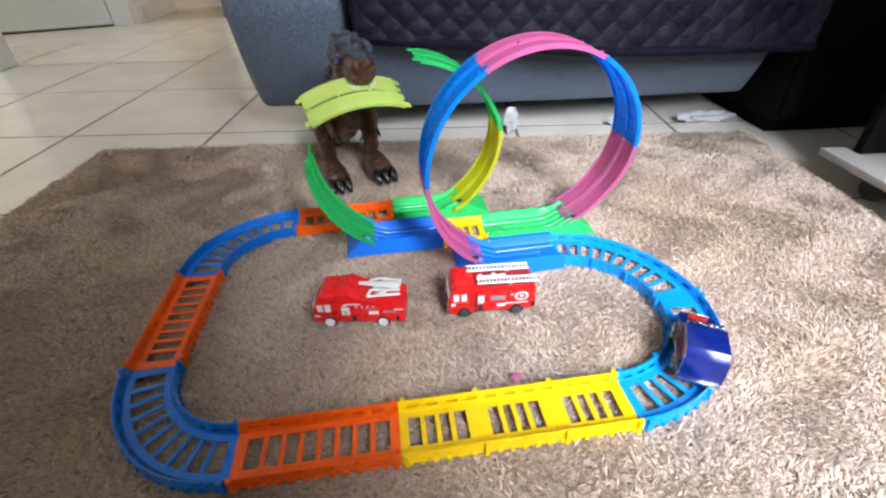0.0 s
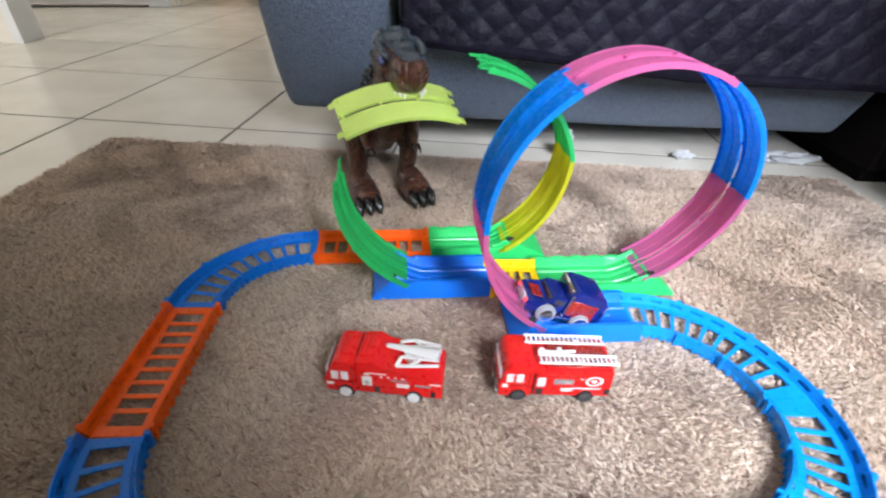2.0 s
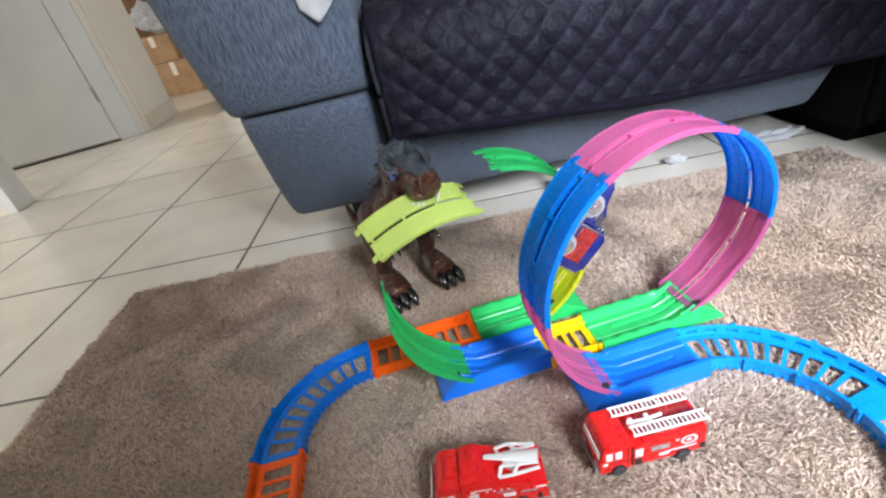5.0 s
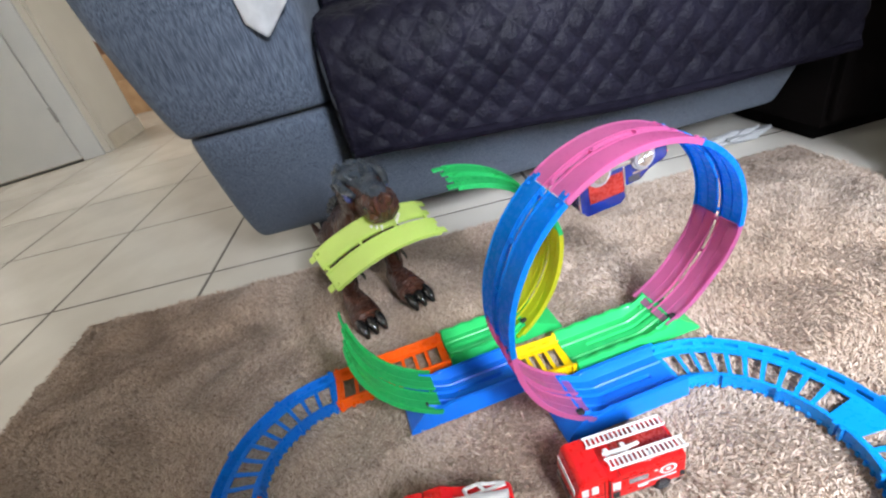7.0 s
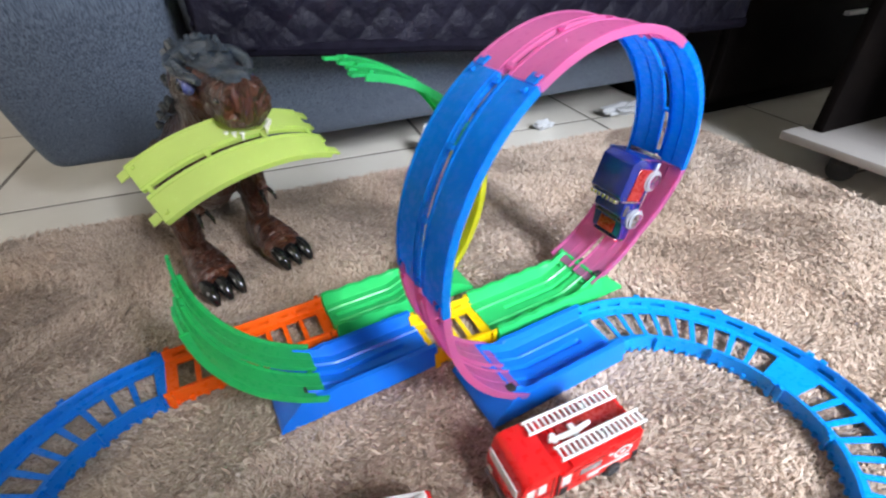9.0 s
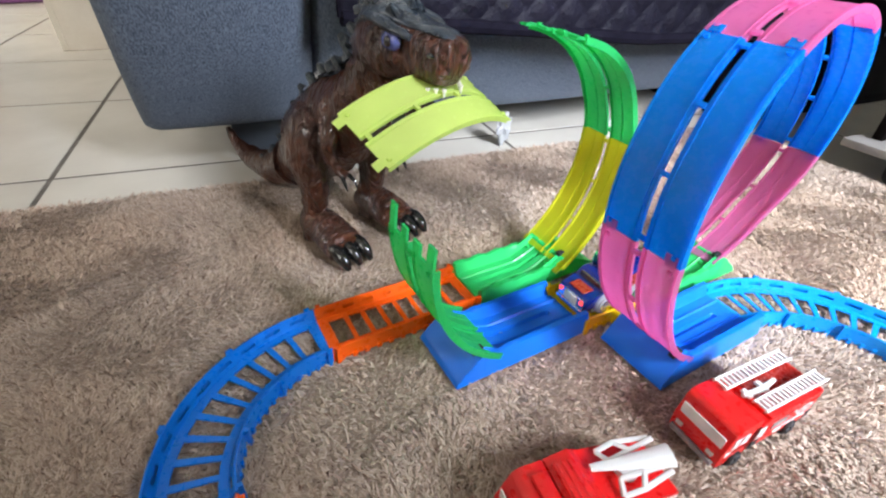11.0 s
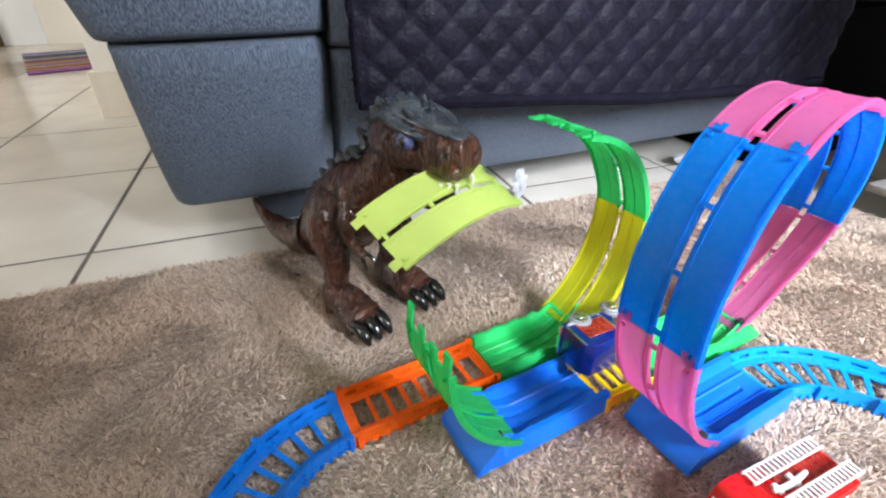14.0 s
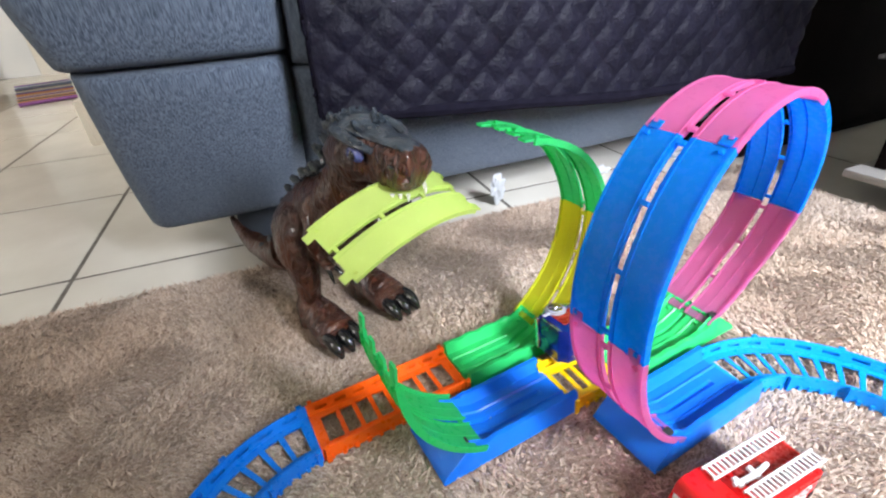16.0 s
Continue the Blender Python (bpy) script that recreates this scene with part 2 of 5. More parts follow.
def part(name, bm, material, parent=None, label="", smooth=True, angle=38):
    bmesh.ops.recalc_face_normals(bm, faces=bm.faces)
    me = bpy.data.meshes.new(name)
    bm.to_mesh(me)
    bm.free()
    me.materials.append(material)
    if smooth:
        me.shade_smooth()
        me.set_sharp_from_angle(angle=radians(angle))
    ob = new(name, me)
    ob.parent = parent
    return tagged(ob, label)


def thing(name, m, label, category, group="", kind=""):
    ob = new(name)
    ob.empty_display_size = 0.05
    ob.matrix_world = m
    return tagged(ob, label, category, group, kind)


def box(bm, lo, hi, bevel=0.0, seg=2):
    r = bmesh.ops.create_cube(bm, size=1.0, matrix=Matrix.Translation([(a + b) / 2 for a, b in zip(lo, hi)]) @ Matrix.Diagonal((*[b - a for a, b in zip(lo, hi)], 1)))
    if bevel:
        es = list({e for v in r["verts"] for e in v.link_edges})
        bmesh.ops.bevel(bm, geom=es, offset=bevel, segments=seg, affect="EDGES", profile=0.5)
    return bm


def boxes(*args):
    bm = bmesh.new()
    for a in args:
        box(bm, *a)
    return bm


def solid(bm, f, s0, s1, w0, w1, z0, z1, n=1):
    """A bar in (s, w, z), cut n times along s and bent by f."""
    rings = []
    for i in range(n + 1):
        s = s0 + (s1 - s0) * i / n
        rings.append([bm.verts.new(f(s, w, z)) for w, z in ((w0, z0), (w1, z0), (w1, z1), (w0, z1))])
    for a, b in zip(rings, rings[1:]):
        for k in range(4):
            bm.faces.new((a[k], a[(k + 1) % 4], b[(k + 1) % 4], b[k]))
    bm.faces.new(rings[0][::-1]), bm.faces.new(rings[-1])


def cylinder(bm, m, r, h, n=20, r2=None):
    bmesh.ops.create_cone(bm, cap_ends=True, segments=n, radius1=r, radius2=r if r2 is None else r2, depth=h, matrix=m)
    return bm


def smooth_path(pts, k):
    """Catmull-Rom through rows of numbers, k steps a span."""
    p = np.array(pts, float)
    p = np.vstack([2 * p[0] - p[1], p, 2 * p[-1] - p[-2]])
    out = []
    for i in range(1, len(p) - 2):
        for j in range(k):
            t = j / k
            a, b, c, d = p[i - 1:i + 3]
            out.append(0.5 * (2 * b + (c - a) * t + (2 * a - 5 * b + 4 * c - d) * t * t + (3 * b - a - 3 * c + d) * t ** 3))
    out.append(p[-2])
    return np.array(out)


def limb(bm, rows, n=18, k=4, lumps=0.0, freq=60.0, across=None):
    """A closed tube through rows (x, y, z, half width across, half height), its rings square to the path; lumps roughen it."""
    q = smooth_path(rows, k)
    rings = []
    for i, r in enumerate(q):
        d = Vector(q[min(i + 1, len(q) - 1)][:3] - q[max(i - 1, 0)][:3]).normalized()
        side = d.cross(Vector((0, 0, 1))) if across is None else across - d * across.dot(d)
        side = side.normalized() if side.length > 0.05 else Vector((0, 1, 0))
        up = side.cross(d).normalized()
        ring = []
        for j in range(n):
            a = 2 * math.pi * j / n
            v = Vector(r[:3]) + side * math.cos(a) * max(r[3], 0.0008) + up * math.sin(a) * max(r[4], 0.0008)
            if lumps:
                o = (v - Vector(r[:3])).normalized()
                v += o * lumps * (noise.noise(v * freq) + 0.6 * noise.noise(v * freq * 2.3))
            ring.append(bm.verts.new(v))
        rings.append(ring)
    for a, b in zip(rings, rings[1:]):
        for j in range(n):
            bm.faces.new((a[j], a[(j + 1) % n], b[(j + 1) % n], b[j]))
    bm.faces.new(rings[0][::-1]), bm.faces.new(rings[-1])
    return bm

# ---------------------------------------------------------------- room
def slab(name, lo, hi, mat, m=None, kind="structure", bevel=0.0, label=""):
    ob = part(name, boxes((lo, hi, bevel)), mat, None, label, False)
    if m is not None:
        ob.matrix_world = m
    return tagged(ob, kind=kind)


RUG = 0.02          # height of the rug's surface
X0, X1, Y0, Y1, TOP = -4.2, 2.6, -1.1, 6.3, 2.6
ceiling = slab("ceiling", (X0 - 0.15, Y0 - 0.15, TOP), (X1 + 0.15, Y1 + 0.15, TOP + 0.12), M_CEIL)
# West wall, with an opening made up for the hall's fill lamp.
slab("wall_west", (X0 - 0.15, Y0, 0), (X0, 2.2, TOP), M_WALL)
slab("wall_west_end", (X0 - 0.15, 3.8, 0), (X0, Y1, TOP), M_WALL)
slab("wall_west_lintel", (X0 - 0.15, 2.2, 2.15), (X0, 3.8, TOP), M_WALL)
slab("wall_west_sill", (X0 - 0.15, 2.2, 0), (X0, 3.8, 0.85), M_WALL)
slab("wall_east", (X1, Y0, 0), (X1 + 0.15, Y1, TOP), M_WALL)
slab("wall_far", (X0, Y1, 0), (X1, Y1 + 0.15, TOP), M_WALL)
# front wall with its window opening
# Unseen corner placed to keep window light off the rug's near left.
slab("wall_shade_west", (-1.7, -0.12, 0), (0.555, 0.03, TOP), M_WALL)
# Opening made up for the room's fill lamp.
slab("wall_south_corner", (X0, -0.12, 0), (-2.9, 0.03, TOP), M_WALL)
slab("wall_south_parapet", (-2.9, -0.12, 0), (-1.7, 0.03, 0.9), M_WALL)
slab("wall_south_header", (-2.9, -0.12, 2.1), (-1.7, 0.03, TOP), M_WALL)
# The same added shading corner, carried back to the window wall.
slab("wall_shade_alcove", (0.405, Y0 - 0.15, 0), (0.555, -0.12, TOP), M_WALL)
slab("wall_south_mid", (0.555, Y0 - 0.15, 0), (0.58, Y0, TOP), M_WALL)
slab("wall_south_east", (1.32, Y0 - 0.15, 0), (X1, Y0, TOP), M_WALL)
slab("wall_south_sill", (0.58, Y0 - 0.15, 0), (1.32, Y0, 1.05), M_WALL)
slab("wall_south_lintel", (0.58, Y0 - 0.15, 2.25), (1.32, Y0, TOP), M_WALL)
# wall behind the sofa, the passage beside it
slab("wall_north", (-0.455, 2.75, 0), (X1, 2.9, TOP), M_WALL)
slab("wall_passage", (-0.455, 2.9, 0), (-0.31, 5.0, TOP), M_WALL)
slab("wall_stub", (X0, 2.55, 0), (-1.60, 2.66, TOP), M_WALL)
slab("trim_stub", (-1.60, 2.545, 0), (-1.56, 2.665, 2.1), M_DOOR, None, "structure", 0.003)
tagged(slab("baseboard_passage", (-0.475, 2.735, 0), (-0.457, 5.0, 0.16), M_SKIRT, None, "structure", 0.003))
slab("baseboard_north", (-0.457, 2.732, 0), (X1, 2.748, 0.16), M_SKIRT, None, "structure", 0.003)


def window(name, m, w, h):
    """Frame, panes and sill; local x along the wall, z up, centred."""
    root = thing(name, m, "white framed sliding window, unseen, with an area lamp before it", "window", "", "structure")
    for lo, hi in (((-w / 2, -0.04, -h / 2), (-w / 2 + 0.05, 0.04, h / 2)), ((w / 2 - 0.05, -0.04, -h / 2), (w / 2, 0.04, h / 2)), ((-0.03, -0.04, -h / 2 + 0.05), (0.03, 0.04, h / 2 - 0.05)),
                   ((-w / 2 + 0.05, -0.04, h / 2 - 0.05), (w / 2 - 0.05, 0.04, h / 2)), ((-w / 2 + 0.05, -0.04, -h / 2), (w / 2 - 0.05, 0.04, -h / 2 + 0.05))):
        part("window_frame", boxes((lo, hi, 0.004)), M_DOOR, root, "", False)
    for sx in (-1, 1):
        g = part("pane", boxes(((min(sx * 0.03, sx * (w / 2 - 0.05)), -0.003, -h / 2 + 0.05), (max(sx * 0.03, sx * (w / 2 - 0.05)), 0.003, h / 2 - 0.05))), M_PANE, root, "", False)
        g.visible_shadow = False
    return root


def pane_material():
    m, n, l, p = nodes_of("window_glass")
    p.inputs["Transmission Weight"].default_value, p.inputs["Roughness"].default_value = 1.0, 0.02
    return m


M_PANE = pane_material()
window("window_1", pose(0.95, Y0 - 0.09, 1.65), 0.74, 1.2)
# Unseen windows made up to go with the two fill lamps.
window("fill_window_room", pose(-2.3, -0.06, 1.5), 1.2, 1.2)
window("fill_window_hall", pose(X0 - 0.09, 3.0, 1.5, 0, 0, 90), 1.6, 1.3)

# the door wall beside the passage, turned towards the room
DW = pose(-1.50, 3.75, 0, 0, 0, 17)
slab("wall_door_lintel", (-2.2, 0.02, 2.12), (-0.0, 0.14, TOP), M_WALL, DW)
slab("wall_door_west", (-3.0, 0.02, 0), (-1.02, 0.14, TOP), M_WALL, DW)
slab("wall_passage_west", (-1.62, 3.80, 0), (-1.50, 4.28, TOP), M_WALL)
slab("baseboard_passage_west", (-1.498, 3.80, 0), (-1.484, 4.28, 0.10), M_SKIRT, None, "structure", 0.002)


def door_leaf(name, m, w, h, mat, label):
    root = thing(name, m, label, "door", "", "structure")
    part("leaf", boxes(((-w, -0.02, 0.02), (0, 0.018, h), 0.003)), mat, root)
    for z in (0.25, 1.05, 1.8):
        part("hinge", boxes(((-0.004, -0.027, z), (0.012, -0.02, z + 0.09), 0.002)), M_GREY, root)
    bm = bmesh.new()
    cylinder(bm, pose(-w + 0.06, -0.045, 1.02, 90), 0.011, 0.05)
    box(bm, (-w + 0.05, -0.075, 1.008), (-w + 0.17, -0.06, 1.032), 0.005)
    part("door_handle", bm, M_CHROME, root)
    return root


door_leaf("door_1", DW @ pose(-0.16, -0.02, 0), 0.84, 2.08, M_DOOR, "closed white painted interior door")
for i, (lo, hi) in enumerate((((-0.155, -0.03, 0), (-0.035, 0.02, 2.16)), ((-1.15, -0.03, 0), (-1.005, 0.018, 2.16)), ((-1.005, -0.03, 2.085), (-0.155, 0.02, 2.16)))):
    slab("trim_door", lo, hi, M_DOOR, DW, "structure", 0.006)
# Black strip painted in for the shaded gap under the door.
slab("dark_door_gap", (-1.0, -0.034, 0.0012), (-0.158, 0.02, 0.006), M_BLACK, DW)
slab("wall_door_return", (-0.033, 0.0, 0), (0.0, 0.14, 2.12), M_WALL, DW)

# far end of the passage
door_leaf("door_2", pose(-1.52, 5.47, 0, 0, 0, -20), 0.8, 2.05, M_BROWNDOOR, "half-open brown wooden door at the passage's end")
slab("trim_far_door", (-1.53, 5.30, 0), (-1.26, 5.42, 2.1), M_DOOR, None, "structure", 0.004)
slab("wall_far_stub", (-1.258, 5.30, 0), (-0.31, 5.42, TOP), M_WALL)


def floor():
    """Square glazed tiles with recessed dark joints."""
    root = slab("floor", (X0 - 0.15, Y0 - 0.15, -0.1), (X1 + 0.15, Y1 + 0.15, -0.0008), M_GROUT)
    px, py, gap = 0.444, 0.461, 0.0075
    bm = boxes(((-px / 2 + gap / 2, -py / 2 + gap / 2, -0.008), (px / 2 - gap / 2, py / 2 - gap / 2, 0.0), 0.0012, 1))
    first = part("tile", bm, M_TILE, root, "", False)
    me = first.data
    lay = pose(-0.315, 1.657, 0, 0, 0, -3.7)             # the joints run slightly askew to the room
    used = False
    for i in range(-10, 8):
        for j in range(-8, 12):
            c = lay @ Vector((px * (i + 0.5), py * (j + 0.5), 0))
            if not (X0 - 0.1 < c.x < X1 + 0.1 and Y0 - 0.1 < c.y < Y1 + 0.1):
                continue
            ob = new("tile", me) if used else first
            used = True
            ob.parent = root
            ob.location, ob.rotation_euler = c, (0, 0, radians(-3.7))
    return root


def rug():
    """A shag rug: backing slab and a pile of leaning yarn strands."""
    lo, hi = (-0.636, 0.05), (1.105, 1.497)
    root = thing("rug", pose(0, 0, 0, 0, 0, -2.6), "beige and brown mottled shag rug on the tiled floor", "rug")
    part("backing", boxes(((lo[0], lo[1], 0.0), (hi[0], hi[1], 0.0135), 0.003)), M_RUGBASE, root)
    rs = np.random.RandomState(7)

    def strands(name, n, y0, y1, length, width):
        x = rs.uniform(lo[0], hi[0], n)
        y = rs.uniform(y0, y1, n)
        # broad swirls in the way the strands lie, with much scatter
        a = 2.2 * np.sin(3.1 * x + 1.3 * np.cos(4.3 * y)) + 1.9 * np.cos(3.7 * y + 2.0 * x) + rs.normal(0, 1.0, n)
        a += 1.2 * np.sin(31 * x + 2 * np.sin(23 * y)) + 1.0 * np.sin(27 * y - 9 * x)
        tuft = 0.5 + 0.5 * np.sin(150 * x + 3 * np.sin(97 * y)) * np.sin(138 * y + 3 * np.sin(83 * x))
        ln = length * rs.uniform(0.6, 1.25, n) * (0.68 + 0.6 * tuft)
        up = rs.uniform(0.16, 0.80, n)
        dx, dy = np.cos(a), np.sin(a)
        wx, wy = -dy * width * rs.uniform(0.6, 1.3, n), dx * width * rs.uniform(0.6, 1.3, n)
        z0 = np.full(n, 0.012)
        v = np.zeros((n, 6, 3))
        for k, (f, h, wd) in enumerate(((0.0, 0.0, 1.0), (0.5, 0.78, 1.1), (1.0, 0.95, 0.5))):
            cx, cy, cz = x + dx * ln * f * (1 - 0.4 * up), y + dy * ln * f * (1 - 0.4 * up), z0 + ln * h * up
            tw = rs.uniform(-0.5, 0.5, n) * width
            v[:, 2 * k, :] = np.stack([cx - wx * wd / 2, cy - wy * wd / 2, cz - tw], 1)
            v[:, 2 * k + 1, :] = np.stack([cx + wx * wd / 2, cy + wy * wd / 2, cz + tw], 1)
        v[:, :, 2] = np.clip(v[:, :, 2], 0.004, 0.0275)
        idx = np.array([[0, 1, 3, 2], [2, 3, 5, 4]])
        faces = (idx[None] + 6 * np.arange(n)[:, None, None]).reshape(-1)
        me = bpy.data.meshes.new(name)
        me.vertices.add(6 * n)
        me.vertices.foreach_set("co", v.reshape(-1))
        me.loops.add(len(faces))
        me.loops.foreach_set("vertex_index", faces)
        me.polygons.add(2 * n)
        me.polygons.foreach_set("loop_start", np.arange(0, len(faces), 4))
        me.update(calc_edges=True)
        me.validate()
        me.materials.append(M_PILE)
        me.shade_smooth()
        ob = new(name, me)
        ob.parent = root
        return tagged(ob, kind="stuff")

    strands("shag", 570000, 0.42, hi[1], 0.0108, 0.00120)
    strands("shag", 10000, lo[1], 0.42, 0.02, 0.005)
    return root


# ---------------------------------------------------------------- sofa and what lies round it
def sofa():
    """Grey chenille sofa: leaning front, padded arm with a seam, seat, backrest."""
    root = thing("sofa", pose(0, 0, 0), "grey-blue chenille sofa with a padded arm", "sofa")

    def pad(name, x0, x1, prof, label="", n=26, crown=0.012, far=2.6):
        """Extrude a front profile (y, z) along x with rounded ends."""
        bm = bmesh.new()
        rows = []
        q = smooth_path(prof, 5)
        for i in range(n + 1):
            t = i / n
            e = min(t, 1 - t) * (x1 - x0)
            ins = 0.03 * max(0, 1 - e / 0.03) ** 2
            x = x0 + (x1 - x0) * t
            ring = []
            for y, z in q:
                k = noise.noise(Vector((x * 5, y * 5, z * 5))) * 0.006
                lean = -0.24 * max(0.0, z - 0.36) * (1 - t) if x0 < 0 else 0.0
                ring.append(bm.verts.new((x + lean, y + ins - crown * math.sin(math.pi * t) * 0.5 + k, z)))
            back = q[-1][0] + 0.5
            ring.append(bm.verts.new((x, back, q[-1][1])))
            ring.append(bm.verts.new((x, back, q[0][1])))
            rows.append(ring)
        for a, b in zip(rows, rows[1:]):
            for j in range(len(a)):
                k = (j + 1) % len(a)
                bm.faces.new((a[j], a[k], b[k], b[j]))
        bm.faces.new(rows[0][::-1]), bm.faces.new(rows[-1])
        return part(name, bm, M_SOFA, root, label, True, 50)

    pad("arm_base", -0.134, 0.145, [(1.60, 0.103), (1.575, 0.096), (1.545, 0.120), (1.50, 0.20), (1.462, 0.30), (1.448, 0.355), (1.462, 0.372), (1.50, 0.374)])
    pad("arm_pad", -0.142, 0.148, [(1.50, 0.376), (1.455, 0.378), (1.436, 0.395), (1.426, 0.46), (1.43, 0.58), (1.45, 0.655), (1.50, 0.685), (1.62, 0.69)])
    pad("seat_front", 0.147, 1.215, [(1.60, 0.090), (1.57, 0.084), (1.545, 0.104), (1.495, 0.20), (1.455, 0.30), (1.44, 0.34), (1.45, 0.352), (1.5, 0.354)], "", 60)
    pad("seat_cushion", 0.15, 1.215, [(1.5, 0.356), (1.435, 0.36), (1.41, 0.40), (1.41, 0.45), (1.44, 0.485), (1.5, 0.495), (1.9, 0.49)], "", 60)
    pad("backrest", 0.15, 1.215, [(1.99, 0.45), (1.96, 0.5), (1.97, 0.7), (2.02, 0.86), (2.1, 0.9)], "", 40)
    part("rear_frame", boxes(((-0.10, 1.64, 0.105), (1.21, 2.35, 0.40), 0.03)), M_SOFA, root)
    for x, y in ((0.045, 1.68), (0.045, 2.28), (1.15, 1.86), (1.15, 2.28)):
        part("foot", boxes(((x - 0.048, y - 0.03, 0.0), (x + 0.048, y + 0.03, 0.107), 0.006)), M_FOOT, root, "dark slate block foot")
    return root


def quilt():
    """Dark cover with diamond quilting, hung over the seat's front edge."""
    root = thing("quilted_cover", pose(0, 0, 0), "dark navy diamond-quilted satin cover draped over the sofa seat", "sofa cover")
    x0, x1 = 0.165, 1.205
    sag = lambda x: float(np.interp(x, [0.156, 0.4, 0.74, 1.1], [0.0, -0.019, -0.048, -0.052]))    # the hem hangs lower along the seat
    prof = smooth_path([(1.385, 0.292), (1.388, 0.33), (1.382, 0.40), (1.385, 0.45), (1.408, 0.495), (1.46, 0.514), (1.6, 0.518), (1.90, 0.52), (1.945, 0.55), (1.955, 0.7)], 14)
    seg = np.concatenate([[0], np.cumsum(np.hypot(*np.diff(prof, axis=0).T))])
    n, total = 230, seg[-1]
    m = int(total / 0.0050)
    bm = bmesh.new()
    grid = []
    for j in range(m + 1):
        d = total * j / m
        y, z = np.interp(d, seg, prof[:, 0]), np.interp(d, seg, prof[:, 1])
        y2, z2 = np.interp(d + 0.004, seg, prof[:, 0]), np.interp(d + 0.004, seg, prof[:, 1])
        y1, z1 = np.interp(d - 0.004, seg, prof[:, 0]), np.interp(d - 0.004, seg, prof[:, 1])
        nv = Vector((0, -(z2 - z1), y2 - y1)).normalized()
        row = []
        for i in range(n + 1):
            x = x0 + (x1 - x0) * i / n
            wob = 0.004 * noise.noise(Vector((x * 9, d * 9, 0)))
            a, b = (x + wob) / 0.061 + d / 0.055, (x + wob) / 0.061 - d / 0.055
            puff = min(1.0, 2.4 * min(abs(a - round(a)), abs(b - round(b)))) ** 0.55
            hem = min(1.0, d / 0.022, (x - x0) / 0.022)
            off = 0.0062 * puff * (0.25 + 0.75 * hem) + 0.007 * noise.noise(Vector((x * 3.3, d * 3.3, 1.7))) + 0.0030 * noise.noise(Vector((x * 21, d * 14, 5))) + 0.0026 * (0.5 - abs(noise.noise(Vector((x * 48, d * 30, 3))))) * puff
            row.append(bm.verts.new(Vector((x, y, z + sag(x) * max(0, 1 - d / 0.2))) + nv * off))
        grid.append(row)
    for a, b in zip(grid, grid[1:]):
        for i in range(n):
            bm.faces.new((a[i], a[i + 1], b[i + 1], b[i]))
    ob = part("panel", bm, M_QUILT, root, "", True, 180)
    th = ob.modifiers.new("thickness", "SOLIDIFY")
    th.thickness, th.offset = 0.006, -1
    hem = bmesh.new()
    limb(hem, [(x0 + (x1 - x0) * i / 24, 1.381 + 0.004 * math.sin(i), 0.293 + sag(x0 + (x1 - x0) * i / 24), 0.0095, 0.011) for i in range(25)], 8, 2)
    part("hem", hem, M_HEM, root, "dark stitched binding")
    side = bmesh.new()
    limb(side, [(x0, *prof[k], 0.005, 0.007) for k in range(0, 120, 6)], 8, 2, 0.0015, 80)
    part("side_hem", side, M_HEM, root, "dark stitched binding")
    return root


def crumple(name, m, size, mat, label, category, seed):
    """A small wad of thin film."""
    bm = bmesh.new()
    bmesh.ops.create_icosphere(bm, subdivisions=3, radius=1.0)
    for v in bm.verts:
        k = 1 + 0.55 * noise.noise(v.co * 2.1 + Vector((seed, 0, 0))) + 0.35 * noise.noise(v.co * 5.0 + Vector((0, seed, 0)))
        v.co = Vector((v.co.x * size[0] * k, v.co.y * size[1] * k, v.co.z * size[2] * k))
    low = min(v.co.z for v in bm.verts)
    for v in bm.verts:
        v.co.z -= low
    ob = part(name, bm, mat, None, "", True, 25)
    ob.matrix_world = m
    return tagged(ob, label, category)


def white_cloth():
    """A corner of cloth that hangs over the arm's front."""
    bm = bmesh.new()
    n = 14
    rows = []
    for i in range(n + 1):
        t = i / n
        row = []
        for j in range(n + 1):
            s = j / n
            x = 0.05 + 0.098 * s
            drop = 0.063 + 0.036 * (1 - abs(2 * s - 0.75))
            z = 0.61 - drop * t
            row.append(bm.verts.new((x + 0.02 * t * (0.4 - s), 1.4155 + 0.004 * math.sin(9 * s + 2 * t) - 0.003 * t, z)))
        rows.append(row)
    for a, b in zip(rows, rows[1:]):
        for j in range(n):
            bm.faces.new((a[j], a[j + 1], b[j + 1], b[j]))
    ob = part("white_cloth", bm, M_PAPER, None, "", True, 180)
    th = ob.modifiers.new("thickness", "SOLIDIFY")
    th.thickness = 0.002
    return tagged(ob, "white cloth corner hanging over the sofa arm", "cloth")


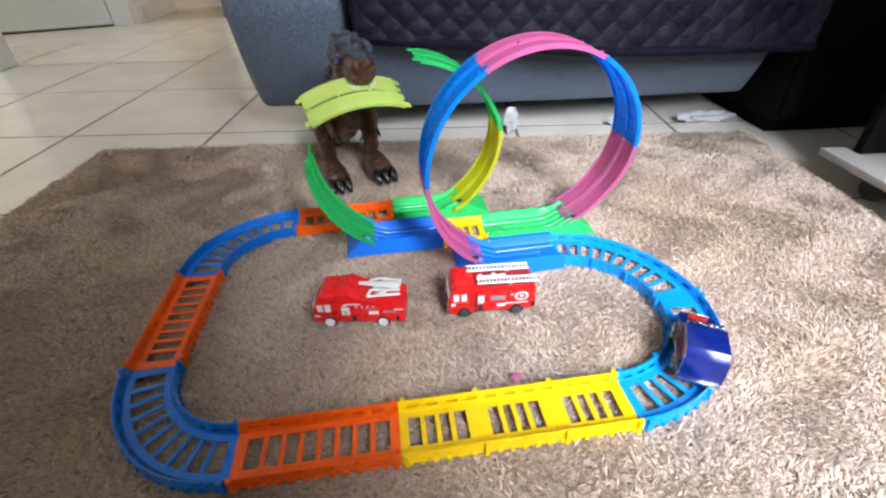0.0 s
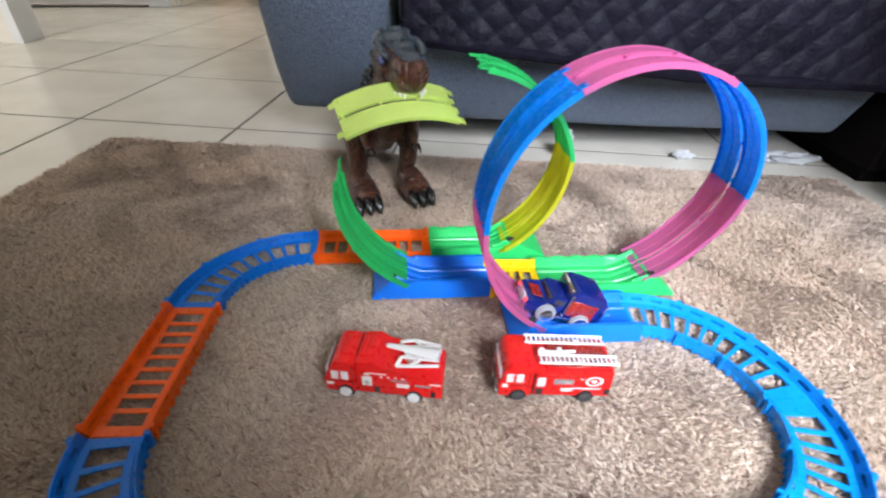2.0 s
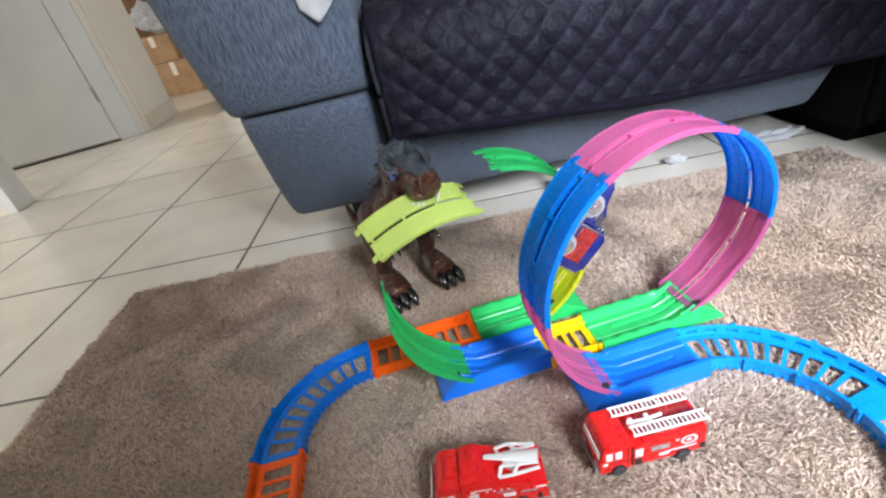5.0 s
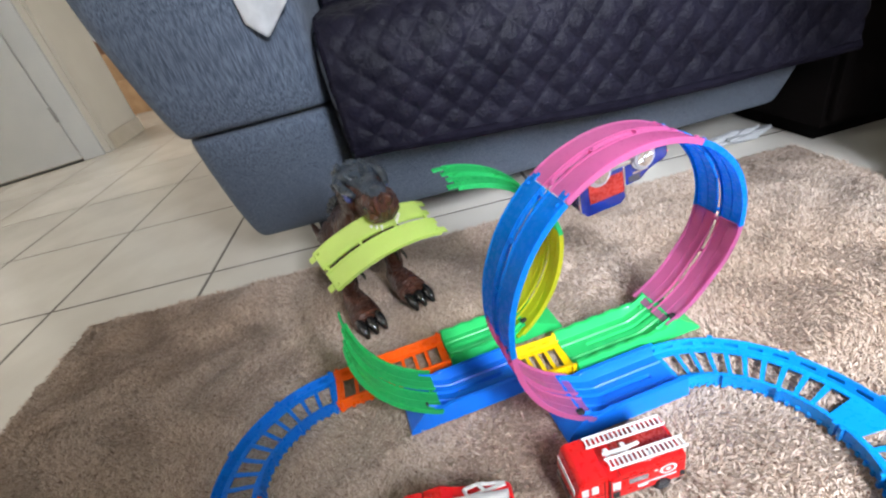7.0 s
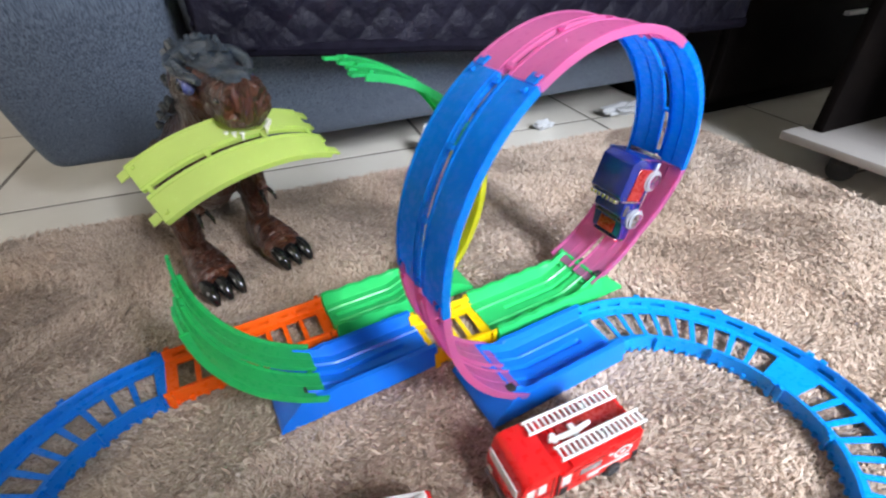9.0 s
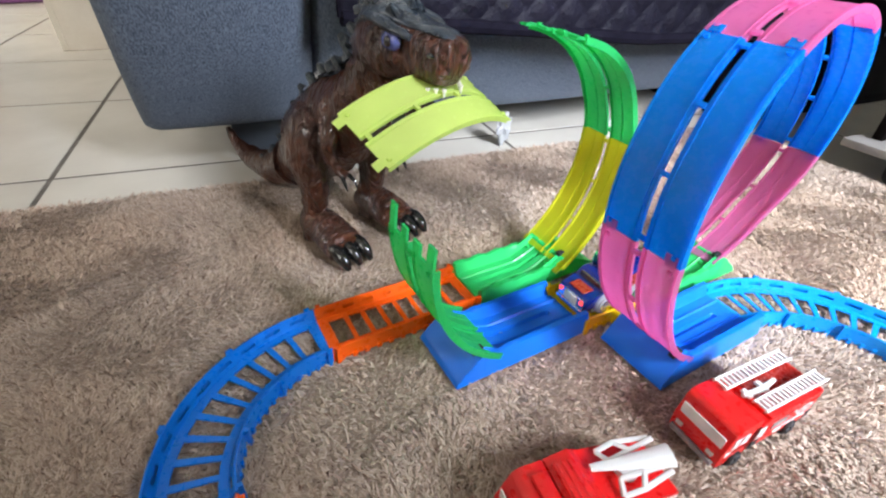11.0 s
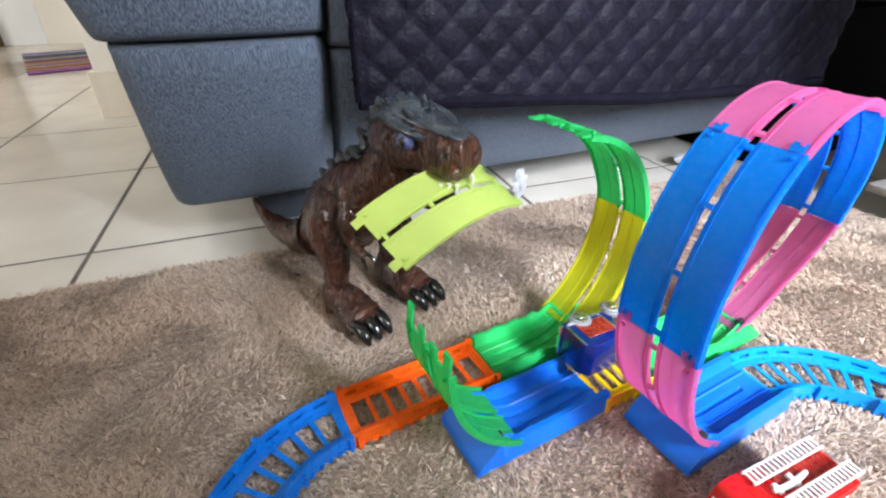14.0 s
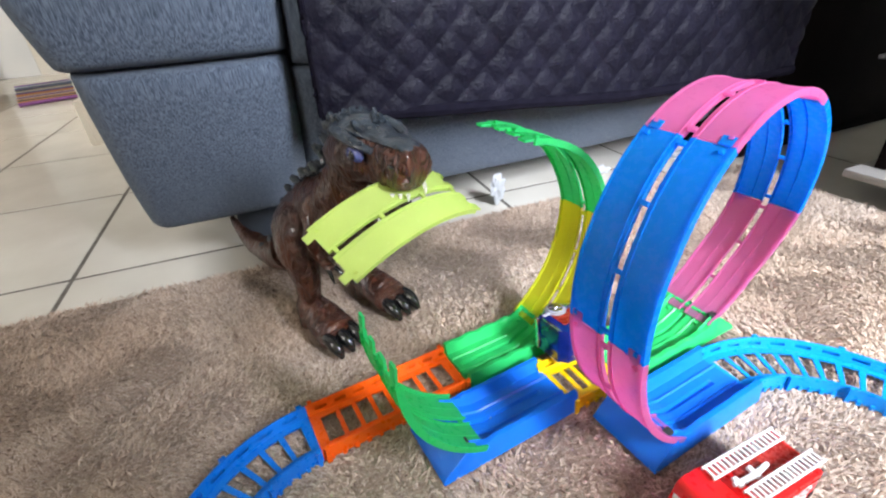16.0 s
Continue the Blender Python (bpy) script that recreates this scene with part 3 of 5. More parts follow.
def rack():
    """Low dark unit at the rug's edge with a pale bottom board on castors."""
    root = thing("media_rack", pose(1.155, 0, 0), "dark wooden rack with a grey bottom board on castors", "rack")
    part("bottom_board", boxes(((0.0, 0.66, 0.062), (0.70, 1.185, 0.078), 0.002)), M_BOARD, root, "grey laminate bottom board")
    part("side_panel", boxes(((0.05, 1.14, 0.0785), (0.68, 1.16, 0.64), 0.002)), M_RACK, root)
    part("side_panel", boxes(((0.05, 0.68, 0.0785), (0.68, 0.70, 0.64), 0.002)), M_RACK, root)
    part("back_panel", boxes(((0.665, 0.701, 0.0785), (0.68, 1.139, 0.64), 0.001)), M_RACK, root)
    for z in (0.36,):
        part("shelf", boxes(((0.07, 0.701, z), (0.664, 1.139, z + 0.015), 0.002)), M_RACK, root)
    # Unseen overhanging top, added to shade the sofa's right end and the corner.
    part("top", boxes(((-0.16, 0.60, 0.641), (0.72, 1.24, 0.665), 0.004)), M_RACK, root)
    for y in (0.74, 1.09):
        for x in (0.07, 0.62):
            bm = bmesh.new()
            cylinder(bm, pose(x, y, 0.024, 0, 90, 20), 0.024, 0.022, 20)
            box(bm, (x - 0.017, y - 0.02, 0.03), (x + 0.017, y + 0.02, 0.0615), 0.004)
            part("castor", bm, M_BLACK, root, "black castor")
    return root


def black_cabinet():
    """Assumed black unit beside the sofa, added to fill the deeply shaded corner."""
    root = thing("cabinet", pose(1.225, 1.42, 0), "assumed black cabinet filling the deeply shaded corner beside the sofa", "cabinet")
    part("body", boxes(((0.0, 0.02, 0.04), (1.0, 0.6, 1.15), 0.004)), M_RACK, root)
    part("plinth", boxes(((0.02, 0.05, 0.0), (0.98, 0.58, 0.0398))), M_RACK, root, "", False)
    for z0, z1 in ((0.06, 0.38), (0.39, 0.71), (0.72, 1.04)):
        d = part("drawer_front", boxes(((0.01, 0.0, z0), (0.99, 0.0198, z1), 0.003)), M_RACK, root)
        part("handle", boxes(((0.4, -0.014, (z0 + z1) / 2 - 0.005), (0.6, -0.0003, (z0 + z1) / 2 + 0.005), 0.002)), M_GREY, d, "thin metal handle")
    return root


def carton(m, size, label):
    root = thing("cardboard_box", m, label, "box", "boxes at the passage's end")
    x, y, z = size
    part("body", boxes(((-x / 2, -y / 2, 0), (x / 2, y / 2, z), 0.004)), M_CARDBOARD, root)
    part("tape", boxes(((-0.025, -y / 2 - 0.0012, z * 0.6), (0.025, -y / 2, z - 0.004)), ((-0.025, -y / 2 - 0.001, z), (0.025, y / 2, z + 0.0012))), M_SKIRT, root, "pale packing tape", False)
    for s in (-1, 1):
        part("flap", boxes(((min(0.002 * s, s * x / 2), -y / 2, z + 0.0015), (max(0.002 * s, s * x / 2), y / 2, z + 0.005), 0.001)), M_CARDBOARD, root)
    return root


def rag_mat():
    """Woven strip mat: each strip a part."""
    root = thing("rag_mat", pose(-0.934, 4.32, 0, 0, 0, 17), "striped multicoloured woven rag mat on the tiles", "mat")
    for k in range(20):
        y = -0.415 + k * 0.041
        bm = bmesh.new()
        limb(bm, [(-0.2 + 0.1 * i, y + 0.006 * math.sin(i + k), 0.011, 0.0205, 0.010) for i in range(5)], 8, 2)
        part("strip", bm, M_RAG, root)
    return root


floor()
rug()
sofa()
quilt()
crumple("plastic_scrap", pose(0.545, 1.535, 0.0, 0, 0, 20), (0.020, 0.010, 0.032), M_PAPER, "crumpled clear plastic scrap under the sofa edge", "plastic scrap", 3)
crumple("plastic_scrap", pose(0.86, 1.56, 0.0, 0, 0, -10), (0.022, 0.010, 0.012), M_PAPER, "small torn white plastic scrap under the sofa", "plastic scrap", 8)
crumple("plastic_bag", pose(1.12, 1.56, 0.0, 0, 0, 4), (0.085, 0.022, 0.014), M_PAPER, "flattened white plastic bag under the sofa front", "plastic bag", 5)
white_cloth()
rack()
black_cabinet()
carton(pose(-1.76, 5.34, 0, 0, 0, -8), (0.37, 0.20, 0.29), "plain brown cardboard box on the passage floor")
carton(pose(-1.84, 5.34, 0.297, 0, 0, -8), (0.34, 0.19, 0.22), "smaller cardboard box stacked on another box")
crumple("plastic_bag", pose(-1.80, 5.34, 0.523), (0.17, 0.08, 0.12), M_PAPER, "white plastic bag on top of the boxes", "plastic bag", 12)
rag_mat()

# ---------------------------------------------------------------- toy race track
TOY = pose(0, 0, 0, 0, 0, 5.5)      # the track's own axes on the rug
HALF = 0.034                        # half the width of a track piece


def bend(rx, ry):
    """A quarter turn to the left that goes rx ahead and ry aside."""
    def f(s, w, z):
        a = s * math.pi / 2
        return ((rx - w) * math.sin(a), ry - (ry - w) * math.cos(a), z)
    return f


def track(m, length, f, k, mat, label, holes, group, pitch=0.0195):
    """One piece of flat track. f maps (s, w, z); s runs from 0 to k. holes: spans of s, in metres, that are open between rungs."""
    root = thing("toy_track", m, label, "toy track", group)
    unit = k / length
    n = 1 if k == length else 24
    seg = lambda a, b: max(1, round(n * (b - a) / length))
    rung = 0.0055
    for sg in (-1, 1):
        bm = bmesh.new()
        side = lambda w0, w1: (min(sg * w0, sg * w1), max(sg * w0, sg * w1))
        slope = lambda s, w, z: f(s, w, z + 1.95 * (abs(w) - 0.0262))
        a, b = side(HALF - 0.0018, HALF)
        solid(bm, f, 0, k, a, b, 0.001, 0.0195, n)
        a, b = side(0.0302, HALF - 0.0018)
        solid(bm, slope, 0, k, a, b, 0.0062, 0.0084, n)
        a, b = side(0.0262, 0.0280)
        solid(bm, slope, 0, k, a, b, 0.0062, 0.0084, n)
        s = 0.0
        while s < length - 0.004:                      # bridges between the slots of the sloping side
            e = min(s + 0.0095, length)
            a, b = side(0.0280, 0.0302)
            solid(bm, slope, s * unit, e * unit, a, b, 0.0062, 0.0082, seg(s, e))
            s += 0.0235
        s = 0.006
        while s < length - 0.01:                       # small feet along the lower edge
            a, b = side(HALF - 0.001, HALF + 0.0022)
            solid(bm, f, s * unit, (s + 0.005) * unit, a, b, 0.0, 0.006, 1)
            s += 0.0142
        part("side_rail", bm, mat, root)
        for s in [0.003, length - 0.007] + ([length / 3, length * 2 / 3] if length > 0.22 else []):
            nub = bmesh.new()
            a, b = side(HALF, HALF + 0.004)
            solid(nub, f, s * unit, (s + 0.005) * unit, a, b, 0.0, 0.0205, 1)
            part("clip", nub, mat, root)
    bm = bmesh.new()
    for w0, w1 in ((-0.0262, -0.0185), (0.0185, 0.0262)):
        solid(bm, f, 0, k, w0, w1, 0.006, 0.0082, n)
    edges = [0.0]
    for a, b in holes:
        edges += [a, b]
    edges.append(length)
    for a, b in zip(edges[::2], edges[1::2]):
        if b - a > 0.002:
            solid(bm, f, a * unit, b * unit, -0.01845, 0.01845, 0.006, 0.0082, seg(a, b))
    part("bed", bm, mat, root)
    for a, b in holes:
        count = max(1, round((b - a) / pitch))
        step = (b - a) / count
        for i in range(1, count):
            bm = bmesh.new()
            c = a + i * step
            solid(bm, f, (c - rung / 2) * unit, (c + rung / 2) * unit, -0.01845, 0.01845, 0.006, 0.0080, 1)
            part("rung", bm, mat, root)
    tab = bmesh.new()
    solid(tab, f, k, k + 0.006 * unit, -0.012, 0.012, 0.004, 0.0058, 1)
    part("joint_tab", tab, mat, root)
    return root


line = lambda s, w, z: (s, w, z)
LOOP = "pieces of the race track"


def place(u, v, turn, z=RUG - 0.002):
    return TOY @ pose(u, v, z, 0, 0, turn)


track(place(0.148, 1.063, 0), 0.184, line, 0.184, M_ORANGE, "orange straight toy track with ladder-like holes", [(0.012, 0.172)], LOOP)
track(place(0.148, 1.063, 180), 0.2215, bend(0.144, 0.138), 1.0, M_BLUE, "blue curved toy track with ladder-like holes", [(0.01, 0.2115)], LOOP)
track(place(0.004, 0.924, -92.5), 0.194, line, 0.194, M_ORANGE, "orange straight toy track with ladder-like holes", [(0.012, 0.182)], LOOP)
track(place(-0.005, 0.729, -90), 0.216, bend(0.145, 0.130), 1.0, M_BLUE, "blue curved toy track with ladder-like holes", [(0.01, 0.206)], LOOP)
track(place(0.125, 0.584, -1.3), 0.181, line, 0.181, M_ORANGE, "orange straight toy track with ladder-like holes", [(0.012, 0.17)], LOOP)
track(place(0.306, 0.580, -1.0), 0.272, line, 0.272, M_YELLOW, "long yellow straight toy track with three hole groups", [(0.01, 0.078), (0.104, 0.166), (0.194, 0.258)], LOOP, 0.0164)
track(place(0.578, 0.5755, 0), 0.240, bend(0.154, 0.1515), 1.0, M_SKY, "light blue curved toy track with ladder-like holes", [(0.012, 0.225)], LOOP)
track(place(0.732, 0.727, 90), 0.2285, bend(0.156, 0.135), 1.0, M_SKY, "light blue curved toy track with ladder-like holes", [(0.022, 0.2185)], LOOP)
track(place(0.413, 0.973, -3), 0.084, line, 0.084, M_YELLOW, "short yellow toy track between two ramps", [(0.012, 0.072)], LOOP, 0.015)

UC, ZC, RX, RZ = 0.5535, 0.1905, 0.1755, 0.1710     # big loop: centre and half axes
UL, UR = 0.374, 0.362                              # centres of the broken loop's two sides


def ramp_base(u0, u1, v0, v1, uc, up, mat, label):
    """A moulded base whose channel runs level and then curves up. up: -1 if it climbs towards lower u."""
    root = thing("ramp_base", TOY @ pose((u0 + u1) / 2, (v0 + v1) / 2, RUG), label, "toy track", LOOP)
    cu, cv = (u0 + u1) / 2, (v0 + v1) / 2
    mid, hw = (v0 + v1) / 2, (v1 - v0) / 2
    nu, nv = 56, 44
    top = []
    bm = bmesh.new()
    ridge = uc + up * 0.096
    end = u0 if up < 0 else u1

    def height(u, v):
        w = (v - mid) / hw
        x = (u - uc) * up
        bed = 0.0275 if x < 0 else max(0.0275, ZC - RZ * math.sqrt(max(0.0, 1 - (x / RX) ** 2)) - 0.001)
        past = (u - ridge) * up
        tot = (end - ridge) * up
        if past > 0:
            t = min(1.0, past / tot)
            return (0.050 + 0.004 * math.sin(math.pi * min(1, t * 2))) * (1 - t ** 1.6) + 0.024 * t ** 1.6
        e = abs(w)
        if e > 0.80:
            wave = 0.0013 * math.sin((u - u0) * 210) if u < u0 + 0.07 or up > 0 else 0.0
            return max(bed + 0.004, 0.0475 if (w < 0 and up < 0) else 0.041) + wave * (e < 0.97) - (0.006 if e > 0.97 else 0)
        if 0.70 < e <= 0.80:
            return bed + (e - 0.70) / 0.10 * 0.012
        lane = 0.0022 if abs(e - 0.36) < 0.04 else 0.0
        slot = -0.0045 if e < 0.055 and -0.02 < x < 0.088 else 0.0
        return bed + lane + slot

    for i in range(nu + 1):
        u = u0 + (u1 - u0) * i / nu
        top.append([bm.verts.new((u - cu, v0 + (v1 - v0) * j / nv - cv, height(u, v0 + (v1 - v0) * j / nv) - RUG)) for j in range(nv + 1)])
    for a, b in zip(top, top[1:]):
        for j in range(nv):
            bm.faces.new((a[j], a[j + 1], b[j + 1], b[j]))
    rim = [r[0] for r in top] + top[-1][1:] + [r[-1] for r in top[::-1]][1:] + top[0][::-1][1:-1]
    low = [bm.verts.new((v.co.x * 1.012, v.co.y * 1.03, 0.0)) for v in rim]
    for i in range(len(rim)):
        k = (i + 1) % len(rim)
        bm.faces.new((rim[i], rim[k], low[k], low[i]))
    bm.faces.new(low)
    part("body", bm, mat, root, "", True, 42)
    for w in (-0.5, 0.5):
        pin = bmesh.new()
        cylinder(pin, pose(uc + up * 0.084 - cu, w * hw * 1.05, height(uc + up * 0.084, mid + w * hw) - RUG + 0.001), 0.0022, 0.004, 10)
        part("pin", pin, mat, root)
    # No hole is cut: a black block paints in its shade.
    socket = bmesh.new()
    box(socket, (uc + up * 0.102 - cu - 0.006, -hw * 0.82, 0.050 - RUG - 0.003), (uc + up * 0.102 - cu + 0.006, -hw * 0.62, 0.050 - RUG + 0.0052), 0.001)
    part("socket", socket, M_BLACK, root, "black block in place of the shaded hole for the loop's pin")
    return root


ramp_base(0.428, 0.600, 0.840, 0.921, UC, -1, M_DEEP, "blue ramp base at the big loop's start")
ramp_base(0.244, 0.418, 0.938, 1.016, UL, -1, M_DEEP, "blue ramp base under the broken loop")
ramp_base(0.334, 0.522, 1.030, 1.100, UR, 1, M_GREEN, "green ramp base under the broken loop")
ramp_base(0.496, 0.694, 0.930, 1.008, UC, 1, M_GREEN, "green ramp base at the big loop's end")


def band(m, f, th0, th1, mat, label, category="toy track", ends=(True, True), torn=0.0):
    """One curved piece of loop: two lanes with a slot between, pins across it. f maps (angle, w, h); h points to the driving side."""
    root = thing("loop_track", m, label, category, "curved pieces of the loops")
    n = 20
    d = th1 - th0
    for sg in (-1, 1):
        bm = bmesh.new()
        side = lambda w0, w1: (min(sg * w0, sg * w1), max(sg * w0, sg * w1))
        a, b = side(0.0032, 0.0325)
        solid(bm, f, th0, th1, a, b, -0.0010, 0.0010, n)
        lane = part("lane", bm, mat, root)
        for name, w0, w1, h0, h1 in (("edge_lip", 0.0325, 0.0345, -0.0020, 0.0046), ("slot_lip", 0.0032, 0.0048, 0.0010, 0.0032), ("rib", 0.0165, 0.0180, 0.00105, 0.0016), ("rib", 0.0060, 0.0074, -0.0020, -0.00105)):
            a, b = side(w0, w1)
            bm = bmesh.new()
            solid(bm, f, th0, th1, a, b, h0, h1, n)
            part(name, bm, mat, lane)
        for end, at, dr in ((ends[0], th0, -1), (ends[1], th1, 1)):
            if end:
                a, b = side(0.022, 0.031)
                bm = bmesh.new()
                solid(bm, f, at, at + dr * d * 0.05, a, b, -0.0024, -0.0011, 2)
                part("tab", bm, mat, lane)
        for q in (0.035, 0.965):
            nub = bmesh.new()
            a, b = side(0.0265, 0.0295)
            c = th0 + d * q
            solid(nub, f, c - d * 0.009, c + d * 0.009, a, b, -0.0036, -0.0011, 1)
            part("pin", nub, mat, root)
    for q in (0.04, 0.35, 0.66, 0.96):
        bm = bmesh.new()
        c = th0 + d * q
        solid(bm, f, c - d * 0.011, c + d * 0.011, -0.0033, 0.0033, -0.0026, 0.0004, 1)
        part("cross_bar", bm, mat, root)
    if torn:                                            # free end with connector tongues
        for w0, w1, q in ((-0.033, -0.024, 0.11), (-0.014, -0.004, 0.06), (0.006, 0.014, 0.07), (0.025, 0.033, 0.13)):
            bm = bmesh.new()
            solid(bm, f, th1, th1 + d * q * torn, w0, w1, -0.0012, 0.0012, 3)
            part("tongue", bm, mat, root)
    return root


def ellipse(uc, zc, rx, rz, vtab, origin, wide=1.16):
    """Maps (angle in degrees, w, h) on a loop whose middle line drifts in v as vtab tells."""
    xs, ys = [a for a, _ in vtab], [b for _, b in vtab]

    def f(th, w, h):
        a = radians(th)
        return (uc + (rx - h) * math.cos(a) - origin[0], float(np.interp(th, xs, ys)) + w * wide - origin[1], zc + (rz - h) * math.sin(a) - origin[2])
    return f


VBIG = [(-90, 0.970), (-61, 0.974), (-30, 0.969), (-2, 0.955), (25, 0.945), (54, 0.935), (90, 0.919), (120, 0.906), (150, 0.893), (180, 0.884), (210, 0.880), (241, 0.880), (270, 0.880)]
for th0, th1, mat, name in ((181, 240.5, M_PINK, "pink translucent"), (121, 180.6, M_LOOPBLUE, "blue translucent"), (61, 120.6, M_PINK, "pink translucent"), (0.5, 60.6, M_LOOPBLUE, "blue translucent"), (-59.5, 0.1, M_PINK, "pink translucent")):
    o = (UC, float(np.interp((th0 + th1) / 2, [a for a, _ in VBIG], [b for _, b in VBIG])), RUG)
    band(TOY @ pose(*o), ellipse(UC, ZC, RX, RZ, VBIG, o), th0, th1, mat, name + " curved piece of the big loop", "toy track", (True, False))
# broken loop, left side: one green piece that ends free
o = (UL, 0.976, RUG)
VLEFT = [(160, 0.964), (180, 0.967), (240, 0.976)]
band(TOY @ pose(*o), ellipse(UL + 0.004, ZC, RX - 0.004, RZ, VLEFT, o), 240.5, 181, M_GREENLOOP, "green curved track piece ending free in the air", "toy track", (False, False), 1.0)
# broken loop, right side: lemon piece, then a green piece that leans inwards
o = (UR, 1.06, RUG)
VRIGHT = [(-62, 1.058), (-30, 1.066), (0, 1.072), (30, 1.068), (60, 1.055), (95, 1.040)]
band(TOY @ pose(*o), ellipse(UR, ZC, RX, RZ, VRIGHT, o), -59.5, 0.0, M_LEMON, "lemon yellow curved track piece of the broken loop", "toy track", (True, False))
k = radians(12)
band(TOY @ pose(*o), ellipse(UR + RX - RX * math.cos(k), ZC - RZ * math.sin(k), RX, RZ, VRIGHT, o), 12.3, 80, M_GREENLOOP, "green curved track piece leaning inwards, ending free", "toy track", (False, False), 0.55)


def lime_piece():
    """The piece that the dinosaur holds in its jaws, crown upwards."""
    a, b, c, d = Vector((0.081, 1.098, 0.250)), Vector((0.116, 1.042, 0.234)), Vector((0.279, 1.117, 0.229)), Vector((0.247, 1.160, 0.265))
    mid = (a + b + c + d) / 4
    x = ((d - a) + (c - b)).normalized()
    y = (a - b) + (d - c)
    y = (y - x * y.dot(x)).normalized()
    z = x.cross(y)
    m = Matrix((x, y, z)).transposed().to_4x4()
    m.translation = mid
    r = 0.176

    def f(th, w, h):
        t = radians(th)
        return ((r - h) * math.sin(t), w * 1.06, (r - h) * math.cos(t) - r * math.cos(radians(29)))
    return band(m, f, -29, 28, M_LIME, "lime green curved track piece held in the dinosaur's jaws", "toy track", (True, False), 0.6)


lime_piece()


# ---------------------------------------------------------------- dinosaur
def dinosaur():
    root = thing("toy_dinosaur", pose(0.153, 1.239, RUG, 0, 0, math.degrees(math.atan2(-0.925, 0.38))), "glossy brown plastic dinosaur biting a track piece", "toy dinosaur")
    bm = bmesh.new()
    limb(bm, [(-0.205, 0, 0.050, 0.026, 0.030), (-0.168, 0, 0.076, 0.034, 0.041), (-0.125, 0, 0.110, 0.042, 0.054), (-0.086, 0, 0.142, 0.046, 0.060), (-0.050, 0, 0.166, 0.046, 0.056), (-0.018, 0, 0.192, 0.040, 0.046), (0.006, 0, 0.218, 0.033, 0.037), (0.026, 0, 0.242, 0.030, 0.032), (0.044, 0, 0.260, 0.029, 0.028)], 28, 6, 0.0042, 46)
    part("body", bm, M_SKIN, root, "", True, 60)
    bm = bmesh.new()
    limb(bm, [(-0.398, -0.012, 0.060, 0.004, 0.004), (-0.374, -0.008, 0.034, 0.011, 0.012), (-0.332, -0.003, 0.020, 0.019, 0.0195), (-0.275, 0, 0.024, 0.027, 0.027), (-0.225, 0, 0.040, 0.031, 0.033), (-0.190, 0, 0.060, 0.036, 0.040)], 20, 5, 0.003, 60)
    part("tail", bm, M_SKIN, root, "", True, 60)
    # head: skull and snout, lower jaw, brows
    bm = bmesh.new()
    limb(bm, [(0.018, 0, 0.262, 0.020, 0.022), (0.036, 0, 0.272, 0.030, 0.030), (0.062, 0, 0.278, 0.034, 0.033), (0.086, 0, 0.279, 0.033, 0.029), (0.104, 0, 0.277, 0.028, 0.0265), (0.120, 0, 0.276, 0.0265, 0.0260), (0.136, 0, 0.2745, 0.0260, 0.0255), (0.146, 0, 0.272, 0.0225, 0.0215), (0.1515, 0, 0.270, 0.012, 0.012)], 26, 6, 0.0026, 85)
    for v in bm.verts:                                   # square the snout and flatten the gum line
        if v.co.x > 0.095:
            v.co.z = max(v.co.z, 0.2515)
            v.co.y = max(-0.0228, min(0.0228, v.co.y * 1.0))
            v.co.x = min(v.co.x + 0.0012 * math.sin(v.co.z * 500), 0.1512)
            v.co.y += 0.0009 * math.sin(v.co.x * 900)
    head = part("head", bm, M_SKIN, root, "", True, 60)
    bm = bmesh.new()
    limb(bm, [(0.035, 0, 0.243, 0.026, 0.014), (0.065, 0, 0.226, 0.026, 0.010), (0.10, 0, 0.216, 0.023, 0.008), (0.128, 0, 0.213, 0.015, 0.006)], 18, 4, 0.002, 70)
    part("lower_jaw", bm, M_SKIN, root, "", True, 60)
    for sg in (-1, 1):
        bm = bmesh.new()
        bmesh.ops.create_uvsphere(bm, u_segments=20, v_segments=14, radius=0.0112, matrix=Matrix.Translation((0.090, sg * 0.0290, 0.2885)) @ Matrix.Diagonal((1.15, 0.6, 0.85, 1)))
        eye = part("eye", bm, M_EYE, head, "glossy blue eye", True, 180)
        bm = bmesh.new()
        bmesh.ops.create_uvsphere(bm, u_segments=14, v_segments=10, radius=0.0046, matrix=Matrix.Translation((0.092, sg * 0.0350, 0.2885)) @ Matrix.Diagonal((1, 0.5, 1.1, 1)))
        part("pupil", bm, M_CLAW, head, "black pupil", True, 180)
        bm = bmesh.new()
        limb(bm, [(0.050, sg * 0.024, 0.306, 0.004, 0.004), (0.072, sg * 0.0300, 0.3055, 0.007, 0.0055), (0.092, sg * 0.0305, 0.3005, 0.007, 0.0048), (0.112, sg * 0.0245, 0.294, 0.004, 0.0035)], 10, 4, 0.001, 90)
        part("brow", bm, M_CREST, head, "slate grey brow ridge")
        bm = bmesh.new()
        limb(bm, [(0.132, sg * 0.0220, 0.281, 0.0015, 0.0015), (0.136, sg * 0.0230, 0.2825, 0.0026, 0.0024), (0.140, sg * 0.0215, 0.281, 0.0015, 0.0015)], 8, 3)
        part("nostril", bm, M_CLAW, head, "dark nostril")
        for i in range(9):
            bm = bmesh.new()
            x = 0.096 + 0.0062 * i
            y = sg * (0.0218 if i < 7 else 0.0218 - 0.005 * (i - 6))
            ln = 0.0055 + 0.0025 * ((i * 7) % 3) / 2
